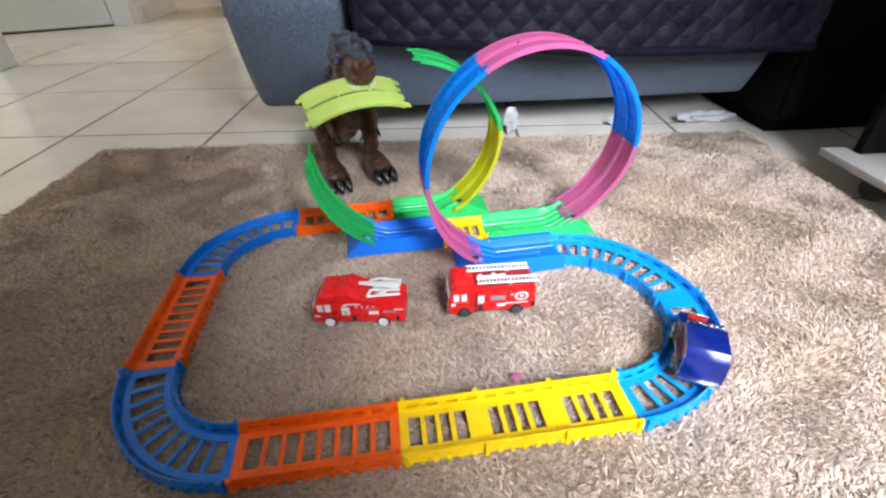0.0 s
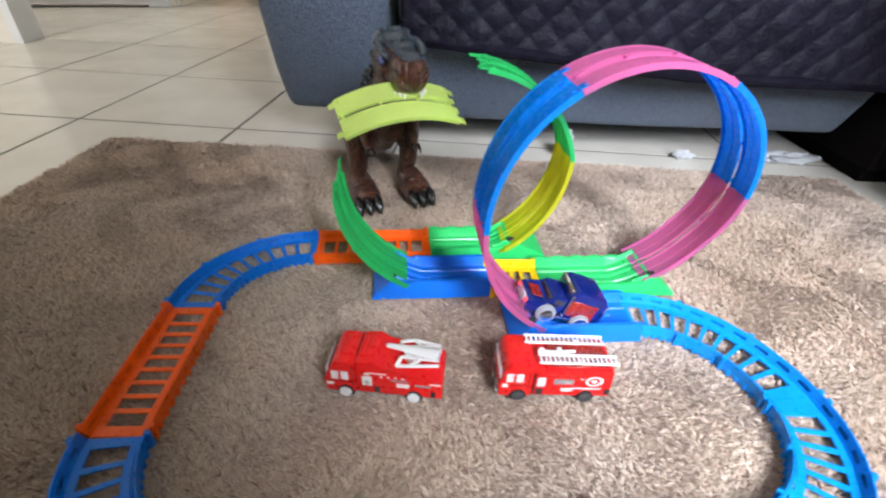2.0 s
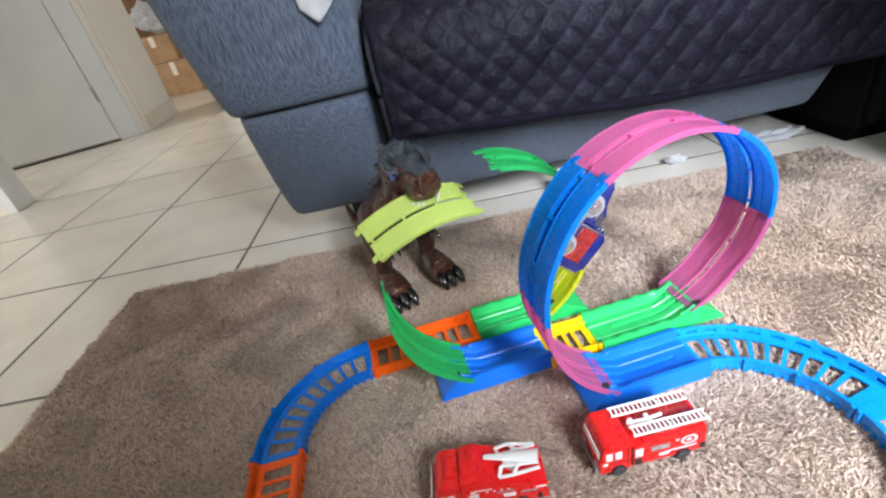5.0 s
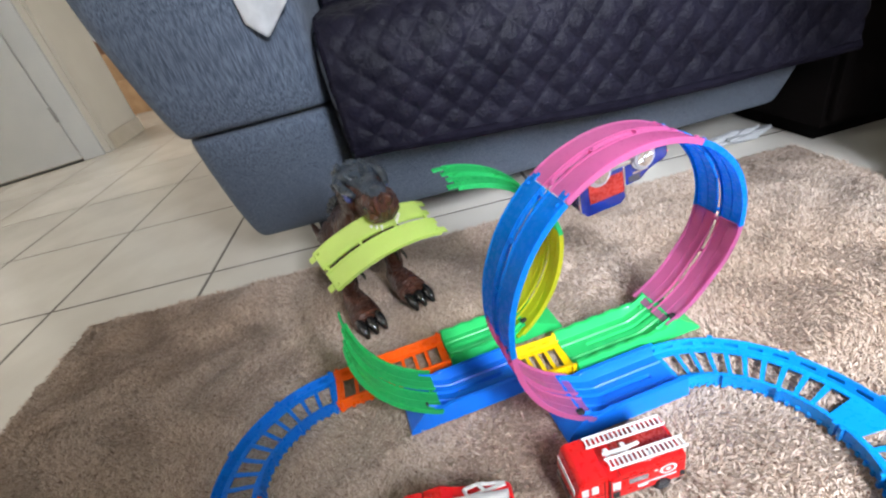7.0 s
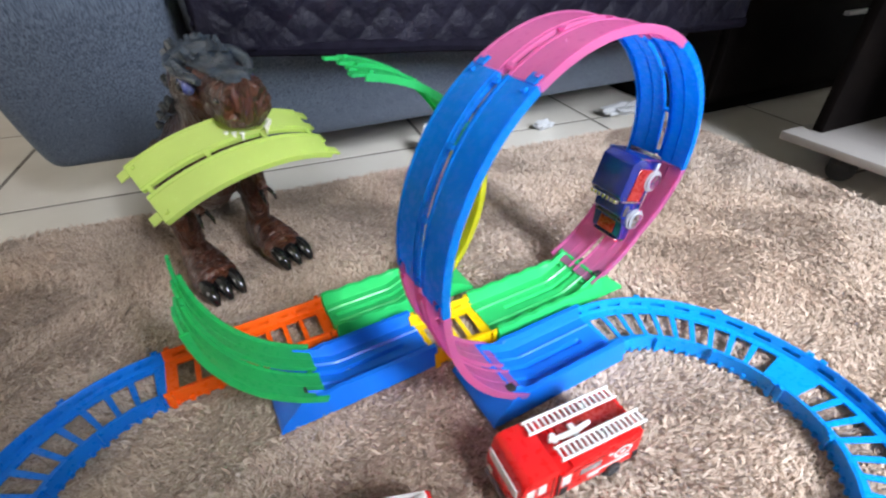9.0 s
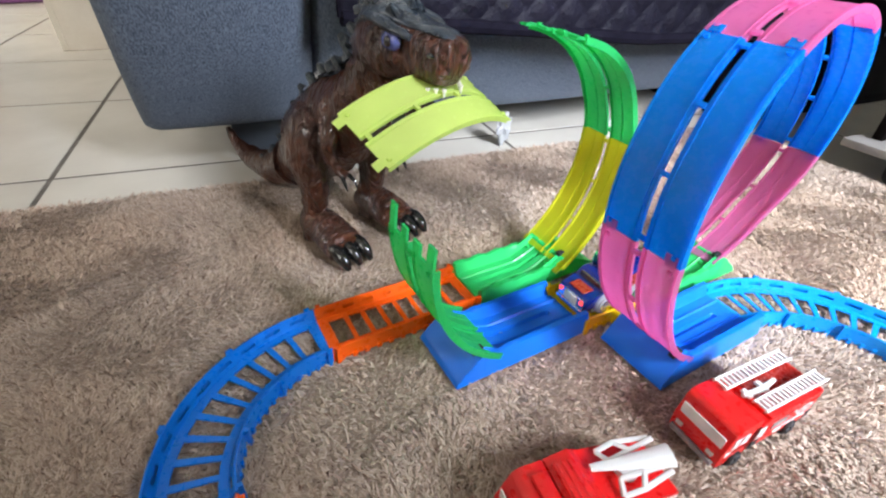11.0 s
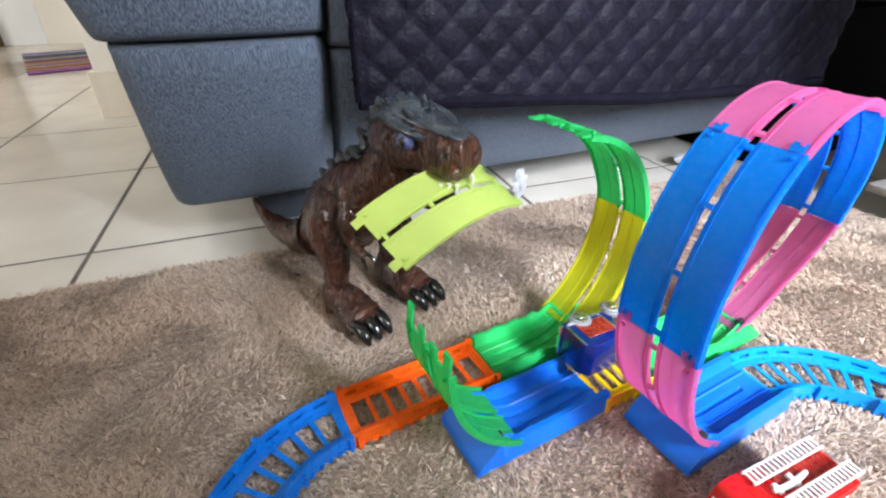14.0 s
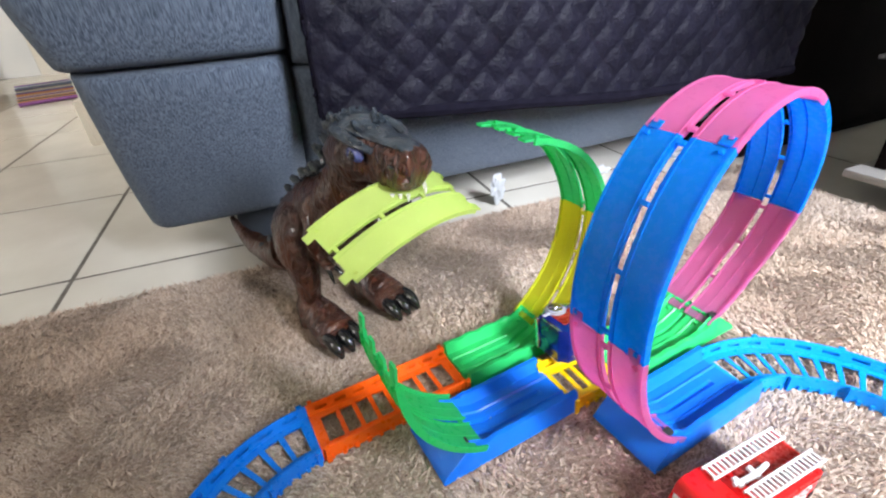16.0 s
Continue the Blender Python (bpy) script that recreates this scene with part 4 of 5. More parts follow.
            cylinder(bm, pose(x, y, 0.2528 - ln / 2, 180), 0.0024, ln, 8, 0.0006)
            part("tooth", bm, M_TOOTH, head, "ivory tooth")
    bm = bmesh.new()                                      # crest over the skull, running down the snout
    limb(bm, [(0.020, 0, 0.288, 0.013, 0.010), (0.040, 0, 0.302, 0.024, 0.013), (0.064, 0, 0.308, 0.027, 0.0125), (0.086, 0, 0.304, 0.0225, 0.008), (0.106, 0, 0.3005, 0.0165, 0.0050), (0.134, 0, 0.2985, 0.0150, 0.0045), (0.1455, 0, 0.2935, 0.009, 0.0035)], 16, 5, 0.0022, 120)
    part("crest", bm, M_CREST, head, "slate grey scaly crest", True, 50)
    head.location = (-0.001, -0.007, 0.0)
    rs = random.Random(4)
    for i in range(38):
        bm = bmesh.new()
        x, y = rs.uniform(0.028, 0.088), rs.uniform(-0.022, 0.022)
        h = rs.uniform(0.006, 0.013) * (1.1 - abs(x - 0.06) * 6)
        z = 0.316 - (y / 0.026) ** 2 * 0.008 - abs(x - 0.062) * 0.16
        cylinder(bm, pose(x, y, z + h / 2 - 0.002, rs.uniform(-18, 18) - y * 900, rs.uniform(-35, -10), 0), 0.0052, max(h, 0.005), 7, 0.0018)
        part("scale", bm, M_CREST, head)
    for i in range(23):                                   # scales down the neck, back and tail
        t = i / 22
        pt = smooth_path([(0.004, 0.290), (-0.022, 0.250), (-0.055, 0.238), (-0.10, 0.206), (-0.15, 0.150), (-0.20, 0.098), (-0.27, 0.050)], 8)
        q = pt[round(t * (len(pt) - 1))]
        for y in (-0.017, -0.006, 0.006, 0.017):
            bm = bmesh.new()
            h = 0.0105 * (1 - 0.5 * t)
            cylinder(bm, pose(q[0], y * (1 + (i % 2) * 0.5), q[1] - abs(y) * 0.28 + h * 0.1, -y * 1500, -35, 0), 0.0075 * (1 - 0.3 * t), h, 8, 0.003)
            part("scale", bm, M_CREST, root)
    for sg in (-1, 1):
        bm = bmesh.new()
        limb(bm, [(-0.078, sg * 0.026, 0.182, 0.018, 0.020), (-0.076, sg * 0.040, 0.160, 0.025, 0.040), (-0.070, sg * 0.048, 0.124, 0.024, 0.040), (-0.058, sg * 0.050, 0.094, 0.019, 0.028), (-0.058, sg * 0.050, 0.068, 0.0165, 0.020), (-0.066, sg * 0.049, 0.044, 0.016, 0.019), (-0.064, sg * 0.049, 0.022, 0.019, 0.023), (-0.060, sg * 0.049, 0.002, 0.021, 0.026)], 22, 6, 0.0034, 60, Vector((0, 1, 0)))
        leg = part("leg", bm, M_SKIN, root, "", True, 60)
        bm = bmesh.new()
        limb(bm, [(-0.086, sg * 0.049, 0.016, 0.015, 0.014), (-0.066, sg * 0.049, 0.026, 0.021, 0.025), (-0.038, sg * 0.050, 0.025, 0.025, 0.024), (-0.010, sg * 0.051, 0.020, 0.029, 0.0195), (0.010, sg * 0.052, 0.015, 0.028, 0.015)], 22, 8, 0.0012, 60)
        for v in bm.verts:                                # wrinkles over the instep
            v.co.z = max(0.0, v.co.z + 0.0016 * math.sin(v.co.x * 620) * (v.co.z > 0.012))
        part("foot", bm, M_SKIN, leg, "", True, 60)
        for w in (-0.018, 0.0, 0.018):
            bm = bmesh.new()
            y = sg * 0.052 + w
            limb(bm, [(-0.002, y, 0.020, 0.008, 0.008), (0.014, y, 0.020, 0.0092, 0.0105), (0.028, y, 0.013, 0.008, 0.0095), (0.038, y, 0.004, 0.003, 0.003)], 12, 4)
            part("claw", bm, M_CLAW, leg, "black glossy claw", True, 60)
        bm = bmesh.new()
        limb(bm, [(-0.030, sg * 0.036, 0.180, 0.012, 0.014), (-0.020, sg * 0.045, 0.160, 0.012, 0.013), (-0.020, sg * 0.046, 0.140, 0.009, 0.010), (-0.006, sg * 0.044, 0.126, 0.007, 0.007), (0.006, sg * 0.042, 0.119, 0.006, 0.005)], 14, 4, 0.0016, 80, Vector((0, 1, 0)))
        arm = part("arm", bm, M_SKIN, root, "", True, 60)
        for w in (-0.004, 0.005):
            bm = bmesh.new()
            limb(bm, [(0.004, sg * 0.042 + w, 0.120, 0.003, 0.003), (0.013, sg * 0.042 + w * 1.6, 0.113, 0.0024, 0.0024), (0.017, sg * 0.042 + w * 1.6, 0.105, 0.0008, 0.0008)], 8, 3)
            part("finger", bm, M_CLAW, arm, "dark finger claw")
    return root


dinosaur()


# ---------------------------------------------------------------- toy vehicles
def extrude(bm, prof, w):
    """A side profile (x, z) drawn out to width w, edges rounded."""
    a = [bm.verts.new((x, -w / 2, z)) for x, z in prof]
    b = [bm.verts.new((x, w / 2, z)) for x, z in prof]
    n = len(prof)
    fs = [bm.faces.new(a), bm.faces.new(b[::-1])]
    for i in range(n):
        fs.append(bm.faces.new((a[i], a[(i + 1) % n], b[(i + 1) % n], b[i])))
    es = list({e for f in fs for e in f.edges})
    bmesh.ops.bevel(bm, geom=es, offset=0.0022, segments=2, affect="EDGES", profile=0.6)
    return bm


def wheel(parent, x, y, z, r, w, tyre_mat, hub_mat, label, spokes=5):
    bm = bmesh.new()
    cylinder(bm, pose(0, 0, 0, 90), r, w, 26)
    es = [e for e in bm.edges if len(e.link_faces) == 2 and e.calc_face_angle(0) > 1.0]
    bmesh.ops.bevel(bm, geom=es, offset=r * 0.16, segments=2, affect="EDGES")
    tyre = part("wheel", bm, tyre_mat, parent, label)
    tyre.location = (x, y, z)
    s = 1 if y > 0 else -1
    bm = bmesh.new()
    cylinder(bm, pose(0, s * (w / 2 + 0.0004), 0, 90), r * 0.66, 0.0016, 22)
    cylinder(bm, pose(0, s * (w / 2 + 0.0016), 0, 90), r * 0.2, 0.002, 12)
    for i in range(spokes):
        a = 2 * math.pi * i / spokes
        bmesh.ops.create_cube(bm, size=1.0, matrix=Matrix.Rotation(a, 4, "Y") @ Matrix.Translation((r * 0.36, s * (w / 2 + 0.0014), 0)) @ Matrix.Diagonal((r * 0.5, 0.0014, r * 0.14, 1)))
    part("hub", bm, hub_mat, tyre)
    return tyre


def decals(root, w, rows):
    """Small marks on both flanks, prints and painted-in gaps alike: (x, z, length, height, material)."""
    for s in (-1, 1):
        for x, z, ln, h, mat in rows:
            bm = boxes(((x - ln / 2, min(s * w / 2, s * (w / 2 + 0.0006)), z - h / 2), (x + ln / 2, max(s * w / 2, s * (w / 2 + 0.0006)), z + h / 2)))
            part("print", bm, mat, root, "", False)


def ring_print(root, x, z, r, w):
    for s in (-1, 1):
        bm = bmesh.new()
        n = 22
        for i in range(n):
            a, b = 2 * math.pi * i / n, 2 * math.pi * (i + 1) / n
            q = [bm.verts.new((x + k * math.cos(t), s * (w / 2 + 0.0007), z + k * 0.8 * math.sin(t))) for k, t in ((r, a), (r, b), (r * 0.68, b), (r * 0.68, a))]
            bm.faces.new(q)
        r0 = [bm.verts.new((x + r * 0.34 * math.cos(2 * math.pi * i / n), s * (w / 2 + 0.0007), z + r * 0.28 * math.sin(2 * math.pi * i / n))) for i in range(n)]
        bm.faces.new(r0)
        part("emblem", bm, M_DECAL, root, "", False)


def cab_windows(root, xf, w, z0, z1, lean):
    part("windscreen", boxes(((xf - 0.0004, -w / 2 + 0.004, z0), (xf + 0.0008, w / 2 - 0.004, z1), 0.0003, 1)), M_DECAL, root, "pale printed windscreen").rotation_euler = (0, 0, 0)
    for s in (-1, 1):
        for x in (xf - 0.010, xf - 0.021):
            bm = boxes(((x - 0.004, min(s * w / 2, s * (w / 2 + 0.0007)), z0), (x + 0.004, max(s * w / 2, s * (w / 2 + 0.0007)), z1), 0.0002, 1))
            part("side_window", bm, M_DECAL, root, "pale printed side window", False)


def ladder(root, p0, p1, width, mat, rungs):
    p0, p1 = Vector(p0), Vector(p1)
    d = p1 - p0
    bm = bmesh.new()
    for s in (-1, 1):
        o = Vector((0, s * width / 2, 0))
        limb(bm, [(*(p0 + o), 0.0013, 0.0017), (*((p0 + p1) / 2 + o), 0.0013, 0.0017), (*(p1 + o), 0.0013, 0.0017)], 8, 2)
    ld = part("ladder", bm, mat, root, "white plastic ladder")
    for i in range(rungs):
        c = p0 + d * ((i + 0.5) / rungs)
        part("rung", boxes(((c.x - 0.0011, c.y - width / 2, c.z - 0.0009), (c.x + 0.0011, c.y + width / 2, c.z + 0.0009))), mat, ld, "", False)
    return ld


def ladder_truck():
    """Red fire engine with two ladders; local x points to its front."""
    root = thing("toy_fire_truck", pose(0.3815, 0.819, RUG - 0.002, 0, 0, 181.0), "red toy fire engine with two white roof ladders", "toy truck", "red toy trucks")
    w = 0.050
    bm = bmesh.new()
    extrude(bm, [(0.063, 0.008), (0.064, 0.028), (0.058, 0.052), (0.053, 0.056), (0.026, 0.056), (0.026, 0.008)], w)
    cab = part("cab", bm, M_RED, root)
    bm = bmesh.new()
    extrude(bm, [(0.0255, 0.010), (0.0255, 0.046), (0.012, 0.046), (0.012, 0.050), (-0.062, 0.051), (-0.064, 0.010)], w)
    body = part("body", bm, M_RED, root)
    bm = bmesh.new()
    box(bm, (-0.058, -0.020, 0.0512), (0.008, 0.020, 0.0525), 0.0004, 1)
    part("roof_deck", bm, M_CARRED, body, "dark red roof deck")
    part("chassis", boxes(((-0.060, -0.021, 0.006), (0.060, 0.021, 0.0099), 0.001)), M_BLACK, root)
    # Black block flush with the flanks paints in a recess's shade.
    part("recess_patch", boxes(((0.0135, -w / 2 - 0.0006, 0.012), (0.0215, w / 2 + 0.0006, 0.022), 0.0003, 1)), M_BLACK, body, "black patch in place of a shaded step recess")
    cab_windows(cab, 0.0625, w, 0.032, 0.045, 0)
    for x in (0.041, -0.036):
        for s in (-1, 1):
            wheel(root, x, s * 0.0225, 0.0105, 0.0105, 0.008, M_BLACK, M_HUB, "black wheel with a spoked hub")
    for y in (-0.015, 0.015):
        ladder(root, (0.034 if y < 0 else 0.022, y, 0.0585 + 0.001), (-0.058 if y < 0 else -0.066, y, 0.0585), 0.0115, M_WHITE, 17)
        part("ladder_post", boxes(((-0.03, y - 0.003, 0.0526), (-0.024, y + 0.003, 0.0572), 0.0006, 1)), M_WHITE, root, "white ladder mount")
    bm = bmesh.new()
    limb(bm, [(0.02, 0, 0.055, 0.002, 0.002), (0.0, 0.002, 0.0555, 0.003, 0.002), (-0.022, 0, 0.056, 0.002, 0.002)], 8, 3)
    box(bm, (-0.008, -0.006, 0.0535), (-0.002, 0.006, 0.057), 0.001, 1)
    box(bm, (0.012, -0.005, 0.0535), (0.018, 0.005, 0.057), 0.001, 1)
    part("hose_nozzle", bm, M_WHITE, root, "white water nozzle")
    decals(body, w, [(-0.008, 0.034, 0.022, 0.008, M_DECALGREY), (0.017, 0.033, 0.009, 0.014, M_DECAL), (0.017, 0.027, 0.004, 0.005, M_DECALGREY), (-0.035, 0.023, 0.034, 0.0016, M_DECAL), (-0.013, 0.0205, 0.012, 0.005, M_DECAL)])
    # Black marks paint in shaded gaps; dark red ones draw panel lines.
    decals(body, w, [(0.0245, 0.030, 0.0016, 0.032, M_BLACK), (-0.004, 0.0425, 0.03, 0.0012, M_CARRED), (-0.034, 0.0435, 0.05, 0.0012, M_CARRED), (-0.008, 0.0345, 0.018, 0.0012, M_DECAL), (-0.008, 0.0315, 0.018, 0.0012, M_DECAL), (-0.028, 0.0385, 0.004, 0.002, M_DECAL), (-0.0595, 0.018, 0.006, 0.009, M_BLACK)])
    # Solid dark block stands in for the shade behind the cab.
    part("cab_step", boxes(((0.0262, -w / 2 + 0.003, 0.0465), (0.0305, w / 2 - 0.003, 0.0545), 0.0008)), M_CARRED, cab, "dark red block in place of the shaded gap behind the cab")
    for y in (-0.016, 0.016):
        part("headlight", boxes(((0.0640, y - 0.0035, 0.0185), (0.0655, y + 0.0035, 0.0235), 0.0006)), M_DECAL, cab, "pale headlight")
    decals(cab, w, [(0.057, 0.026, 0.006, 0.005, M_DECAL), (0.040, 0.0265, 0.022, 0.0011, M_CARRED), (0.0305, 0.034, 0.0011, 0.030, M_CARRED)])
    ring_print(body, -0.042, 0.0355, 0.010, w)
    part("bumper", boxes(((0.0635, -0.022, 0.009), (0.0665, 0.022, 0.015), 0.001)), M_DECALGREY, cab, "grey bumper")
    return root


def crane_truck():
    """Red rescue truck with a white folding boom."""
    root = thing("toy_rescue_truck", pose(0.191, 0.812, RUG - 0.002, 0, 0, 175.5), "red toy rescue truck with a white folding boom", "toy truck", "red toy trucks")
    w = 0.048
    bm = bmesh.new()
    extrude(bm, [(0.065, 0.008), (0.067, 0.026), (0.056, 0.053), (0.050, 0.057), (0.031, 0.057), (0.031, 0.008)], w)
    cab = part("cab", bm, M_RED, root)
    bm = bmesh.new()
    extrude(bm, [(0.0305, 0.010), (0.0305, 0.0575), (0.010, 0.061), (-0.001, 0.050), (-0.062, 0.041), (-0.066, 0.036), (-0.066, 0.010)], w)
    body = part("body", bm, M_RED, root)
    part("chassis", boxes(((-0.062, -0.020, 0.006), (0.062, 0.020, 0.0099), 0.001)), M_BLACK, root)
    # Two black blocks paint in the shade of step recesses.
    part("recess", boxes(((0.004, -w / 2 - 0.0006, 0.012), (0.010, w / 2 + 0.0006, 0.022), 0.0003, 1)), M_BLACK, body, "black patch in place of a shaded step recess")
    part("recess", boxes(((-0.058, -w / 2 - 0.0006, 0.012), (-0.053, w / 2 + 0.0006, 0.021), 0.0003, 1)), M_BLACK, body, "black patch in place of a shaded step recess")
    cab_windows(cab, 0.0640, w, 0.029, 0.042, 0)
    for x in (0.043, -0.034):
        for s in (-1, 1):
            wheel(root, x, s * 0.0215, 0.0105, 0.0105, 0.008, M_BLACK, M_WHITE, "black wheel with a white hub", 3)
    boom = part("boom", limb(bmesh.new(), [(0.000, -0.006, 0.057, 0.003, 0.002), (-0.03, 0.001, 0.061, 0.006, 0.0028), (-0.060, 0.008, 0.065, 0.0095, 0.004)], 8, 3), M_WHITE, root, "white plastic boom")
    for s, yo in ((1, 0.012), (-1, -0.012)):
        bm = bmesh.new()
        for a, b in (((-0.014, yo * 1.5, 0.052), (-0.030, yo * 1.6, 0.055)), ((-0.030, yo * 1.6, 0.055), (-0.038, yo * 0.7, 0.057)), ((-0.014, yo * 1.5, 0.052), (-0.018, yo * 0.6, 0.055)), ((-0.018, yo * 0.6, 0.055), (-0.060, yo * 0.9, 0.058)), ((-0.030, yo * 1.6, 0.055), (-0.060, yo * 1.2, 0.054))):
            mid = [(p + q) / 2 for p, q in zip(a, b)]
            limb(bm, [(*a, 0.0022, 0.0018), (*mid, 0.0022, 0.0018), (*b, 0.0022, 0.0018)], 6, 1)
        part("outrigger", bm, M_WHITE, root, "white plastic lifting frame")
    part("turntable", cylinder(bmesh.new(), pose(-0.03, 0, 0.050, 0, 8), 0.009, 0.012, 18), M_WHITE, root, "white boom turntable")
    decals(body, w, [(0.018, 0.030, 0.011, 0.014, M_DECAL), (0.018, 0.028, 0.005, 0.006, M_DECALGREY), (-0.022, 0.027, 0.014, 0.006, M_DECAL), (-0.044, 0.029, 0.018, 0.003, M_DECALGREY), (-0.018, 0.034, 0.020, 0.002, M_DECALGREY), (0.006, 0.043, 0.02, 0.0016, M_DECAL), (0.018, 0.041, 0.006, 0.003, M_DECAL)])
    decals(cab, w, [(0.060, 0.021, 0.008, 0.004, M_DECAL), (0.048, 0.0255, 0.030, 0.0011, M_CARRED), (0.0345, 0.034, 0.0011, 0.034, M_CARRED)])
    decals(body, w, [(0.002 - 0.008 * k, 0.0385, 0.003, 0.002, M_DECAL) for k in range(4)] + [(-0.058, 0.0335, 0.012, 0.0022, M_DECAL)])
    part("crew_roof", boxes(((0.012, -0.016, 0.0590), (0.028, 0.016, 0.0630), 0.0015)), M_RED, body, "raised red roof panel")
    for k in range(3):
        part("roof_rib", boxes(((0.0145 + 0.005 * k, -0.014, 0.0628), (0.0165 + 0.005 * k, 0.014, 0.0642), 0.0005, 1)), M_RED, body)
    for y in (-0.015, 0.015):
        part("headlight", boxes(((0.0662, y - 0.0035, 0.0165), (0.0676, y + 0.0035, 0.0215), 0.0006)), M_DECAL, cab, "pale headlight")
    part("roof_light", boxes(((0.034, -0.014, 0.0572), (0.046, 0.014, 0.061), 0.0015)), M_RED, cab, "red roof light bar")
    return root


def glow_material():
    m, n, l, p = nodes_of("red_headlight_glow")
    p.inputs["Base Color"].default_value = (0.8, 0.05, 0.05, 1)
    p.inputs["Emission Color"].default_value = (1.0, 0.05, 0.04, 1)
    p.inputs["Emission Strength"].default_value = 2.5
    return m


M_GLOW = glow_material()


def loop_car():
    """Dark blue truck-shaped racer; local x to its nose, origin at mid height."""
    root = thing("toy_race_car", pose(0, 0, 0.3), "dark blue and red toy truck racer with chrome wheels", "toy car")
    w = 0.044
    bm = bmesh.new()
    extrude(bm, [(0.054, -0.017), (0.055, -0.004), (0.050, 0.001), (0.030, 0.003), (0.022, 0.0135), (0.004, 0.0145), (0.004, -0.017)], w)
    hood = part("cab", bm, M_CARBLUE, root)
    bm = bmesh.new()
    extrude(bm, [(0.0035, -0.017), (0.0035, 0.025), (-0.004, 0.0320), (-0.044, 0.0320), (-0.052, 0.022), (-0.053, -0.012), (-0.050, -0.017)], w * 1.06)
    rear = part("rear_box", bm, M_CARBLUE, root)
    part("floor_pan", boxes(((-0.050, -0.019, -0.0205), (0.052, 0.019, -0.0172), 0.001)), M_HUB, root, "dark grey plastic underside")
    pan = part("under_tray", boxes(((-0.047, -0.0165, -0.0222), (0.049, 0.0165, -0.0206), 0.0006, 1)), M_GREY, root, "grey moulded under tray")
    part("circuit_board", boxes(((0.024, -0.011, -0.0236), (0.044, 0.011, -0.0223), 0.0003, 1)), M_BOARDGREEN, pan, "green circuit board")
    part("battery_cover", boxes(((-0.026, -0.012, -0.0238), (0.012, 0.012, -0.0223), 0.0006, 1)), M_HUB, pan, "dark battery cover")
    for x, y in ((-0.030, 0.0), (0.018, 0.010), (0.018, -0.010), (-0.043, 0.012), (-0.043, -0.012)):
        part("screw", cylinder(bmesh.new(), pose(x, y, -0.0229), 0.0022, 0.0016, 10), M_CHROME, pan, "small steel screw")
    for x in (0.024, -0.027):
        part("axle", cylinder(bmesh.new(), pose(x, 0, -0.0125, 90), 0.0016, 0.040, 10), M_CHROME, root, "thin steel axle")
    for s in (-1, 1):
        part("side_panel", boxes(((-0.040, min(s * 0.0234, s * 0.0244), -0.006), (0.0, max(s * 0.0234, s * 0.0244), 0.018), 0.0004, 1)), M_CARRED, rear, "dark red side panel")
        part("stripe", boxes(((0.012, min(s * 0.0221, s * 0.0228), 0.001), (0.030, max(s * 0.0221, s * 0.0228), 0.0032))), M_CHROME, hood, "chrome side stripe", False)
        part("side_step", boxes(((-0.014, min(s * 0.0215, s * 0.0250), -0.0165), (0.014, max(s * 0.0215, s * 0.0250), -0.0105), 0.001)), M_CHROME, root, "chrome side step")
        part("side_glass", boxes(((0.007, min(s * 0.0221, s * 0.0227), 0.0045), (0.021, max(s * 0.0221, s * 0.0227), 0.0118), 0.0002, 1)), M_GLASSDK, hood, "dark side window")
        part("headlight", boxes(((0.0552, s * 0.0165 - 0.0022, -0.007), (0.0572, s * 0.0165 + 0.0022, -0.003), 0.0005, 1)), M_GLOW, hood, "glowing red headlight")
        part("mud_guard", boxes(((-0.049, min(s * 0.0236, s * 0.0252), -0.013), (-0.020, max(s * 0.0236, s * 0.0252), -0.0085), 0.0006, 1)), M_GREY, rear, "silver wheel guard")
    for i in range(7):
        part("chrome_tooth", boxes(((0.001, -0.018 + i * 0.006 - 0.002, 0.0255), (0.006, -0.018 + i * 0.006 + 0.002, 0.0312), 0.0005, 1)), M_CHROME, rear, "chrome roof tooth")
    for x in (-0.0525, 0.0005):                              # silver edging at the box's two ends
        for y in (-0.0242, 0.0232):
            part("edge_trim", boxes(((x, y, -0.010), (x + 0.0022, y + 0.001, 0.0245), 0.0003, 1)), M_CHROME, rear, "silver edge trim")
    part("tail_bumper", boxes(((-0.0560, -0.0225, -0.0165), (-0.0505, 0.0225, -0.0115), 0.001)), M_CHROME, rear, "silver tail bumper")
    part("windscreen", boxes(((0.0245, -0.017, 0.0042), (0.0285, 0.017, 0.011), 0.0006, 1)), M_GLASSDK, hood, "dark windscreen")
    part("hood_panel", boxes(((0.033, -0.012, 0.0022), (0.049, 0.012, 0.0036), 0.0004, 1)), M_CARRED, hood, "red bonnet panel")
    part("grille", boxes(((0.0546, -0.0195, -0.0142), (0.0556, 0.0195, 0.0), 0.0004, 1)), M_CHROME, hood, "chrome grille")
    part("grille_panel", boxes(((0.0557, -0.010, -0.0125), (0.0566, 0.010, -0.002), 0.0004, 1)), M_DECAL, hood, "pale grille panel")
    part("bumper", boxes(((0.052, -0.021, -0.0195), (0.0575, 0.021, -0.0145), 0.001)), M_CHROME, hood, "chrome bumper")
    wheels = []
    for x in (0.024, -0.027):
        for s in (-1, 1):
            wheels.append(wheel(root, x, s * 0.0225, -0.0125, 0.0135, 0.009, M_WHEEL, M_CHROME, "silver wheel with a chrome hub", 6))
    return root, wheels


ladder_truck()
crane_truck()
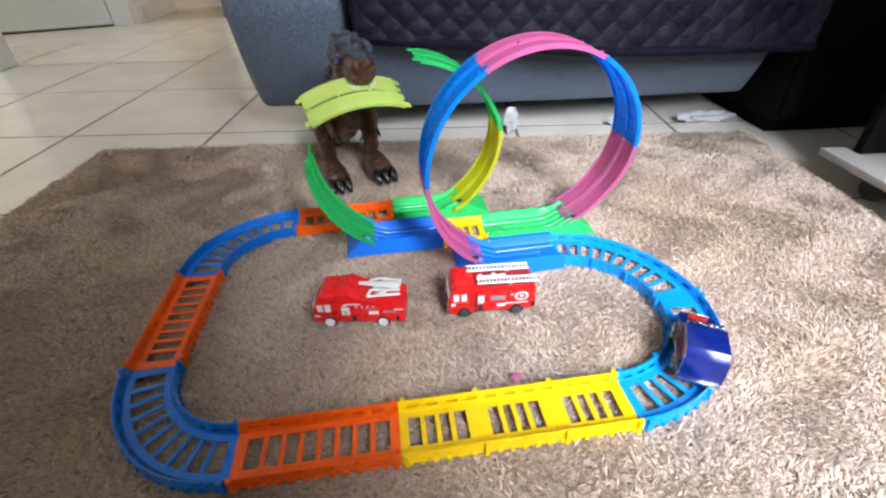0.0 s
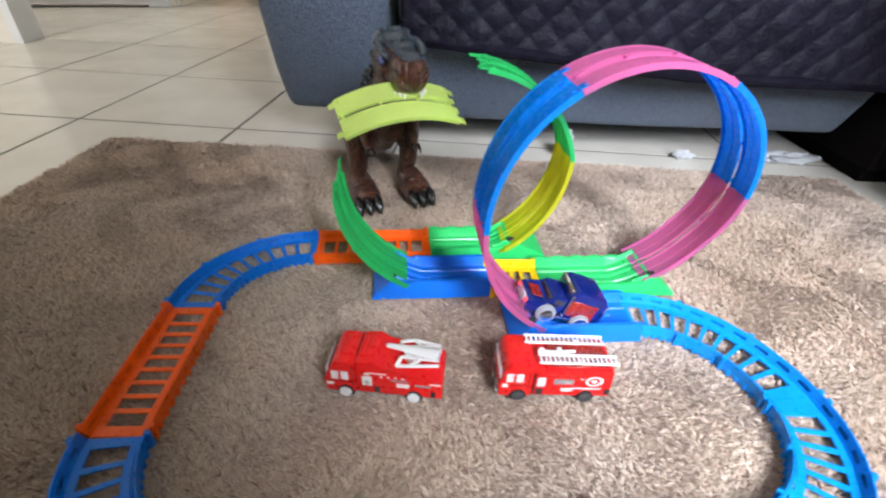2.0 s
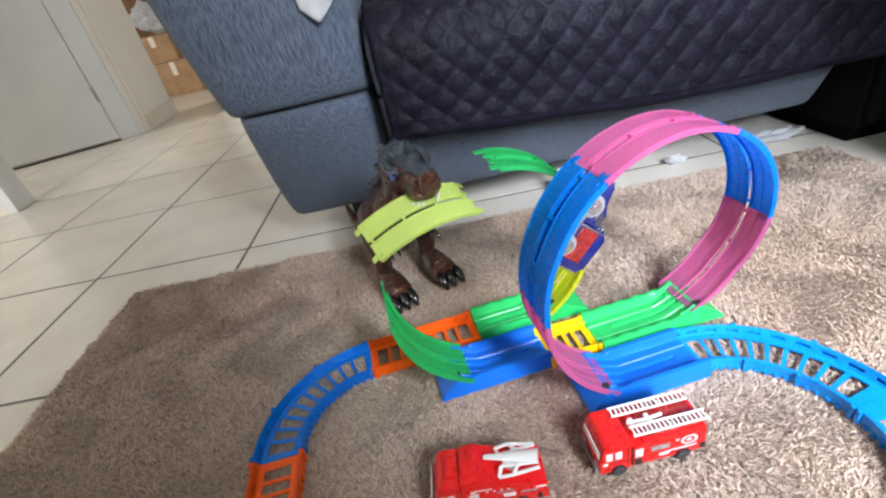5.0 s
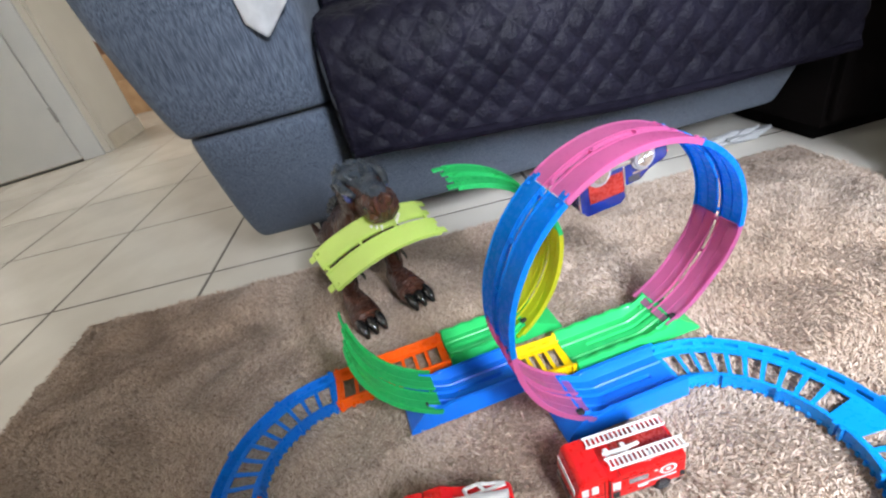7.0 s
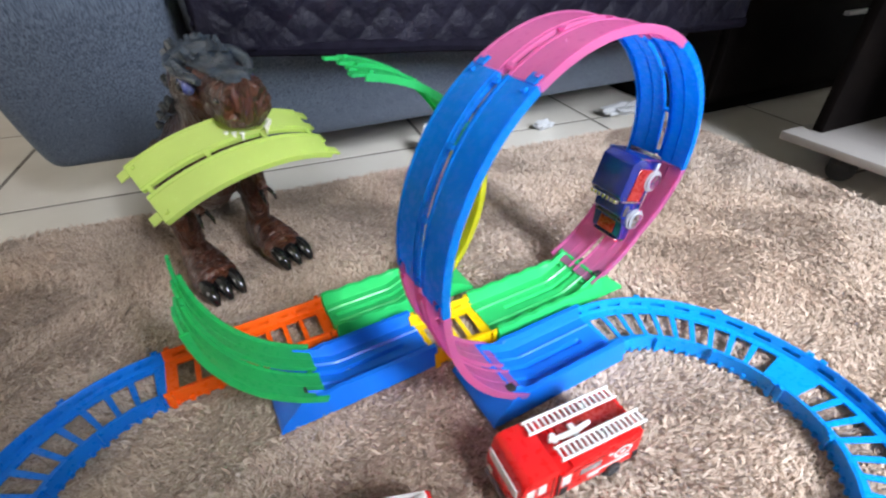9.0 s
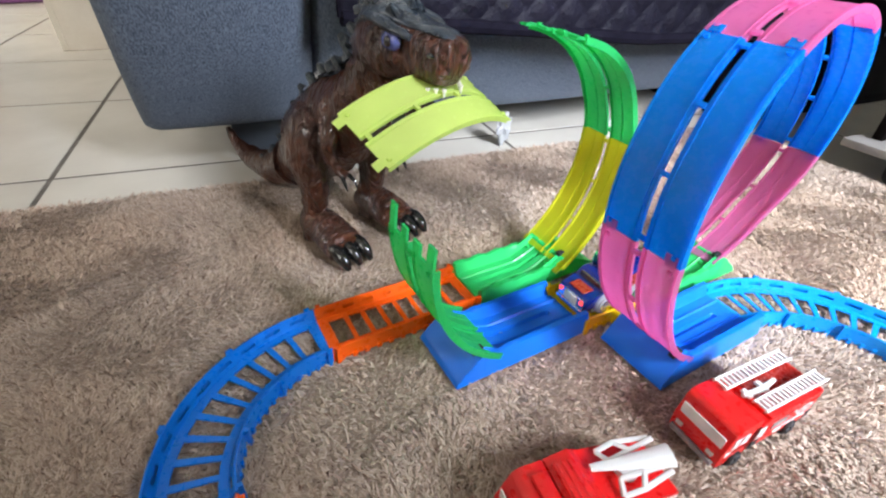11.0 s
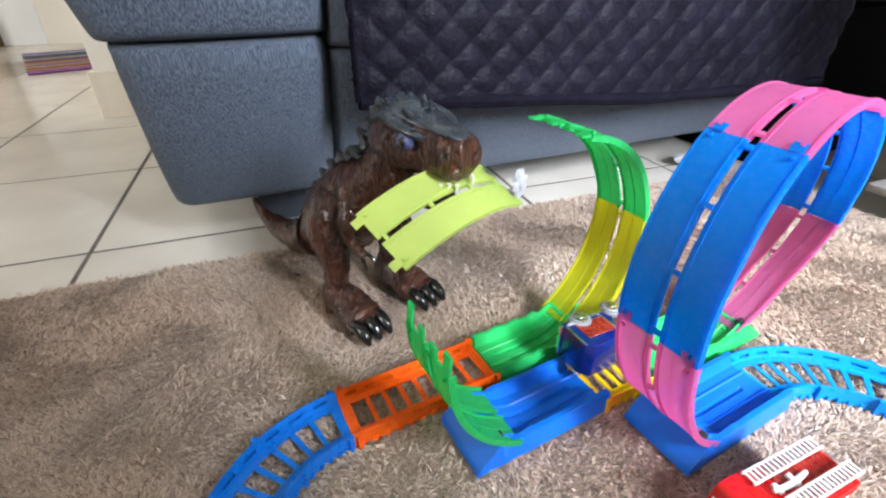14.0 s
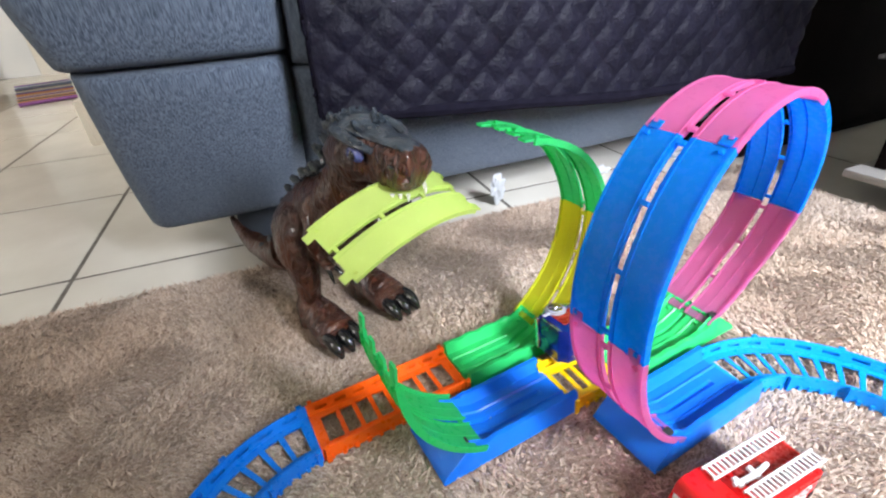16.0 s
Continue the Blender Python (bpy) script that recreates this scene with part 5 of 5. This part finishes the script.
bead = part("clip_bead", limb(bmesh.new(), [(-0.006, 0, 0.004, 0.003, 0.003), (0, 0.001, 0.005, 0.004, 0.004), (0.007, 0, 0.004, 0.002, 0.003)], 8, 3), M_PINK)
bead.matrix_world = pose(0.395, 0.674, RUG, 0, 0, 20)
tagged(bead, "tiny pink plastic clip lying on the rug", "plastic clip")
car, car_wheels = loop_car()


# ---------------------------------------------------------------- what moves
def facing(u, v, z, th, turn=0.0, roll=0.0):
    """The racer at (u, v, z). th: its angle on a loop (270 on the level, 180 nose up, 90 on its back); turn: swing about its own up."""
    a = radians(th)
    nose, up = Vector((math.sin(a), 0, -math.cos(a))), Vector((-math.cos(a), 0, -math.sin(a)))
    m = Matrix((nose, up.cross(nose), up)).transposed().to_4x4()
    m.translation = (u, v, z)
    return TOY @ m @ pose(0, 0, 0, roll, 0, turn)


def motions():
    rows = []
    ride, lift = 0.0265, 0.0305                          # over the flat track; inside the loop, whose curve meets nose and tail
    for t, phi in ((0, -44), (0.15, -31), (0.3, -16), (0.5, 0), (0.7, 17), (0.85, 33), (1.0, 49), (1.15, 63), (1.3, 77)):
        a = radians(phi)
        rows.append((t, facing(0.58 + 0.152 * math.cos(a), 0.728 + 0.154 * math.sin(a), RUG + 0.0085 + ride, 270, phi - 90 + 14 * max(0.0, 1 - t / 0.4))))
    rows.append((1.5, facing(0.556, 0.880, RUG + 0.009 + ride, 270, -4)))
    rows.append((1.7, facing(0.522, 0.880, RUG + 0.012 + ride, 264)))
    vt = ([a for a, _ in VBIG], [b for _, b in VBIG])
    for t, th in ((2.1, 244), (2.6, 225), (3.0, 209), (3.5, 191), (4.0, 173), (4.5, 154), (5.0, 138), (5.6, 124), (6.4, 106), (7.3, 86), (7.5, 78), (7.75, 63), (8.0, 47), (8.3, 25), (8.6, 7), (9.0, -17), (9.3, -33), (9.6, -48), (9.8, -58), (10.0, -66)):
        a = radians(th)
        rows.append((t, facing(UC + (RX - lift) * math.cos(a), float(np.interp(th, *vt)), ZC + (RZ - lift) * math.sin(a), th)))
    for t, u, v, z, th, *rl in ((10.2, 0.592, 0.970, 0.060, -82), (10.6, 0.540, 0.970, 0.055, -90), (11.1, 0.455, 0.971, 0.055, -90), (11.6, 0.350, 0.975, 0.057, -96), (12.0, 0.292, 0.974, 0.082, -125), (12.3, 0.262, 0.972, 0.126, -156),
                           (12.5, 0.248, 0.970, 0.154, -168), (12.8, 0.242, 0.968, 0.184, -178), (13.0, 0.250, 0.967, 0.198, -185), (13.2, 0.257, 0.967, 0.200, -194), (13.3, 0.268, 0.967, 0.192, -206), (13.4, 0.287, 0.967, 0.152, -226),
                           (13.5, 0.325, 0.967, 0.102, -248), (13.6, 0.380, 0.967, 0.078, -268), (13.7, 0.400, 0.975, 0.078, -272, -25), (13.8, 0.425, 0.985, 0.075, -276, -50), (13.9, 0.440, 0.996, 0.070, -274, -75), (14.0, 0.460, 1.001, 0.066, -272, -90),
                           (14.2, 0.482, 1.010, 0.065, -271, -94), (14.6, 0.486, 1.013, 0.065, -271, -95), (16.0, 0.486, 1.013, 0.065, -271, -95)):
        rows.append((t, facing(u, v, z, th, 0.0, rl[0] if rl else 0.0)))
    walk(car, rows)
    for wh in car_wheels:
        x, y, z = wh.location
        spin = [(i * 0.1, pose(x, y, z, 0, (i * 50) % 360, 0)) for i in range(137)]
        walk(wh, spin + [(16.0, pose(x, y, z, 0, (136 * 50) % 360, 0))])


motions()
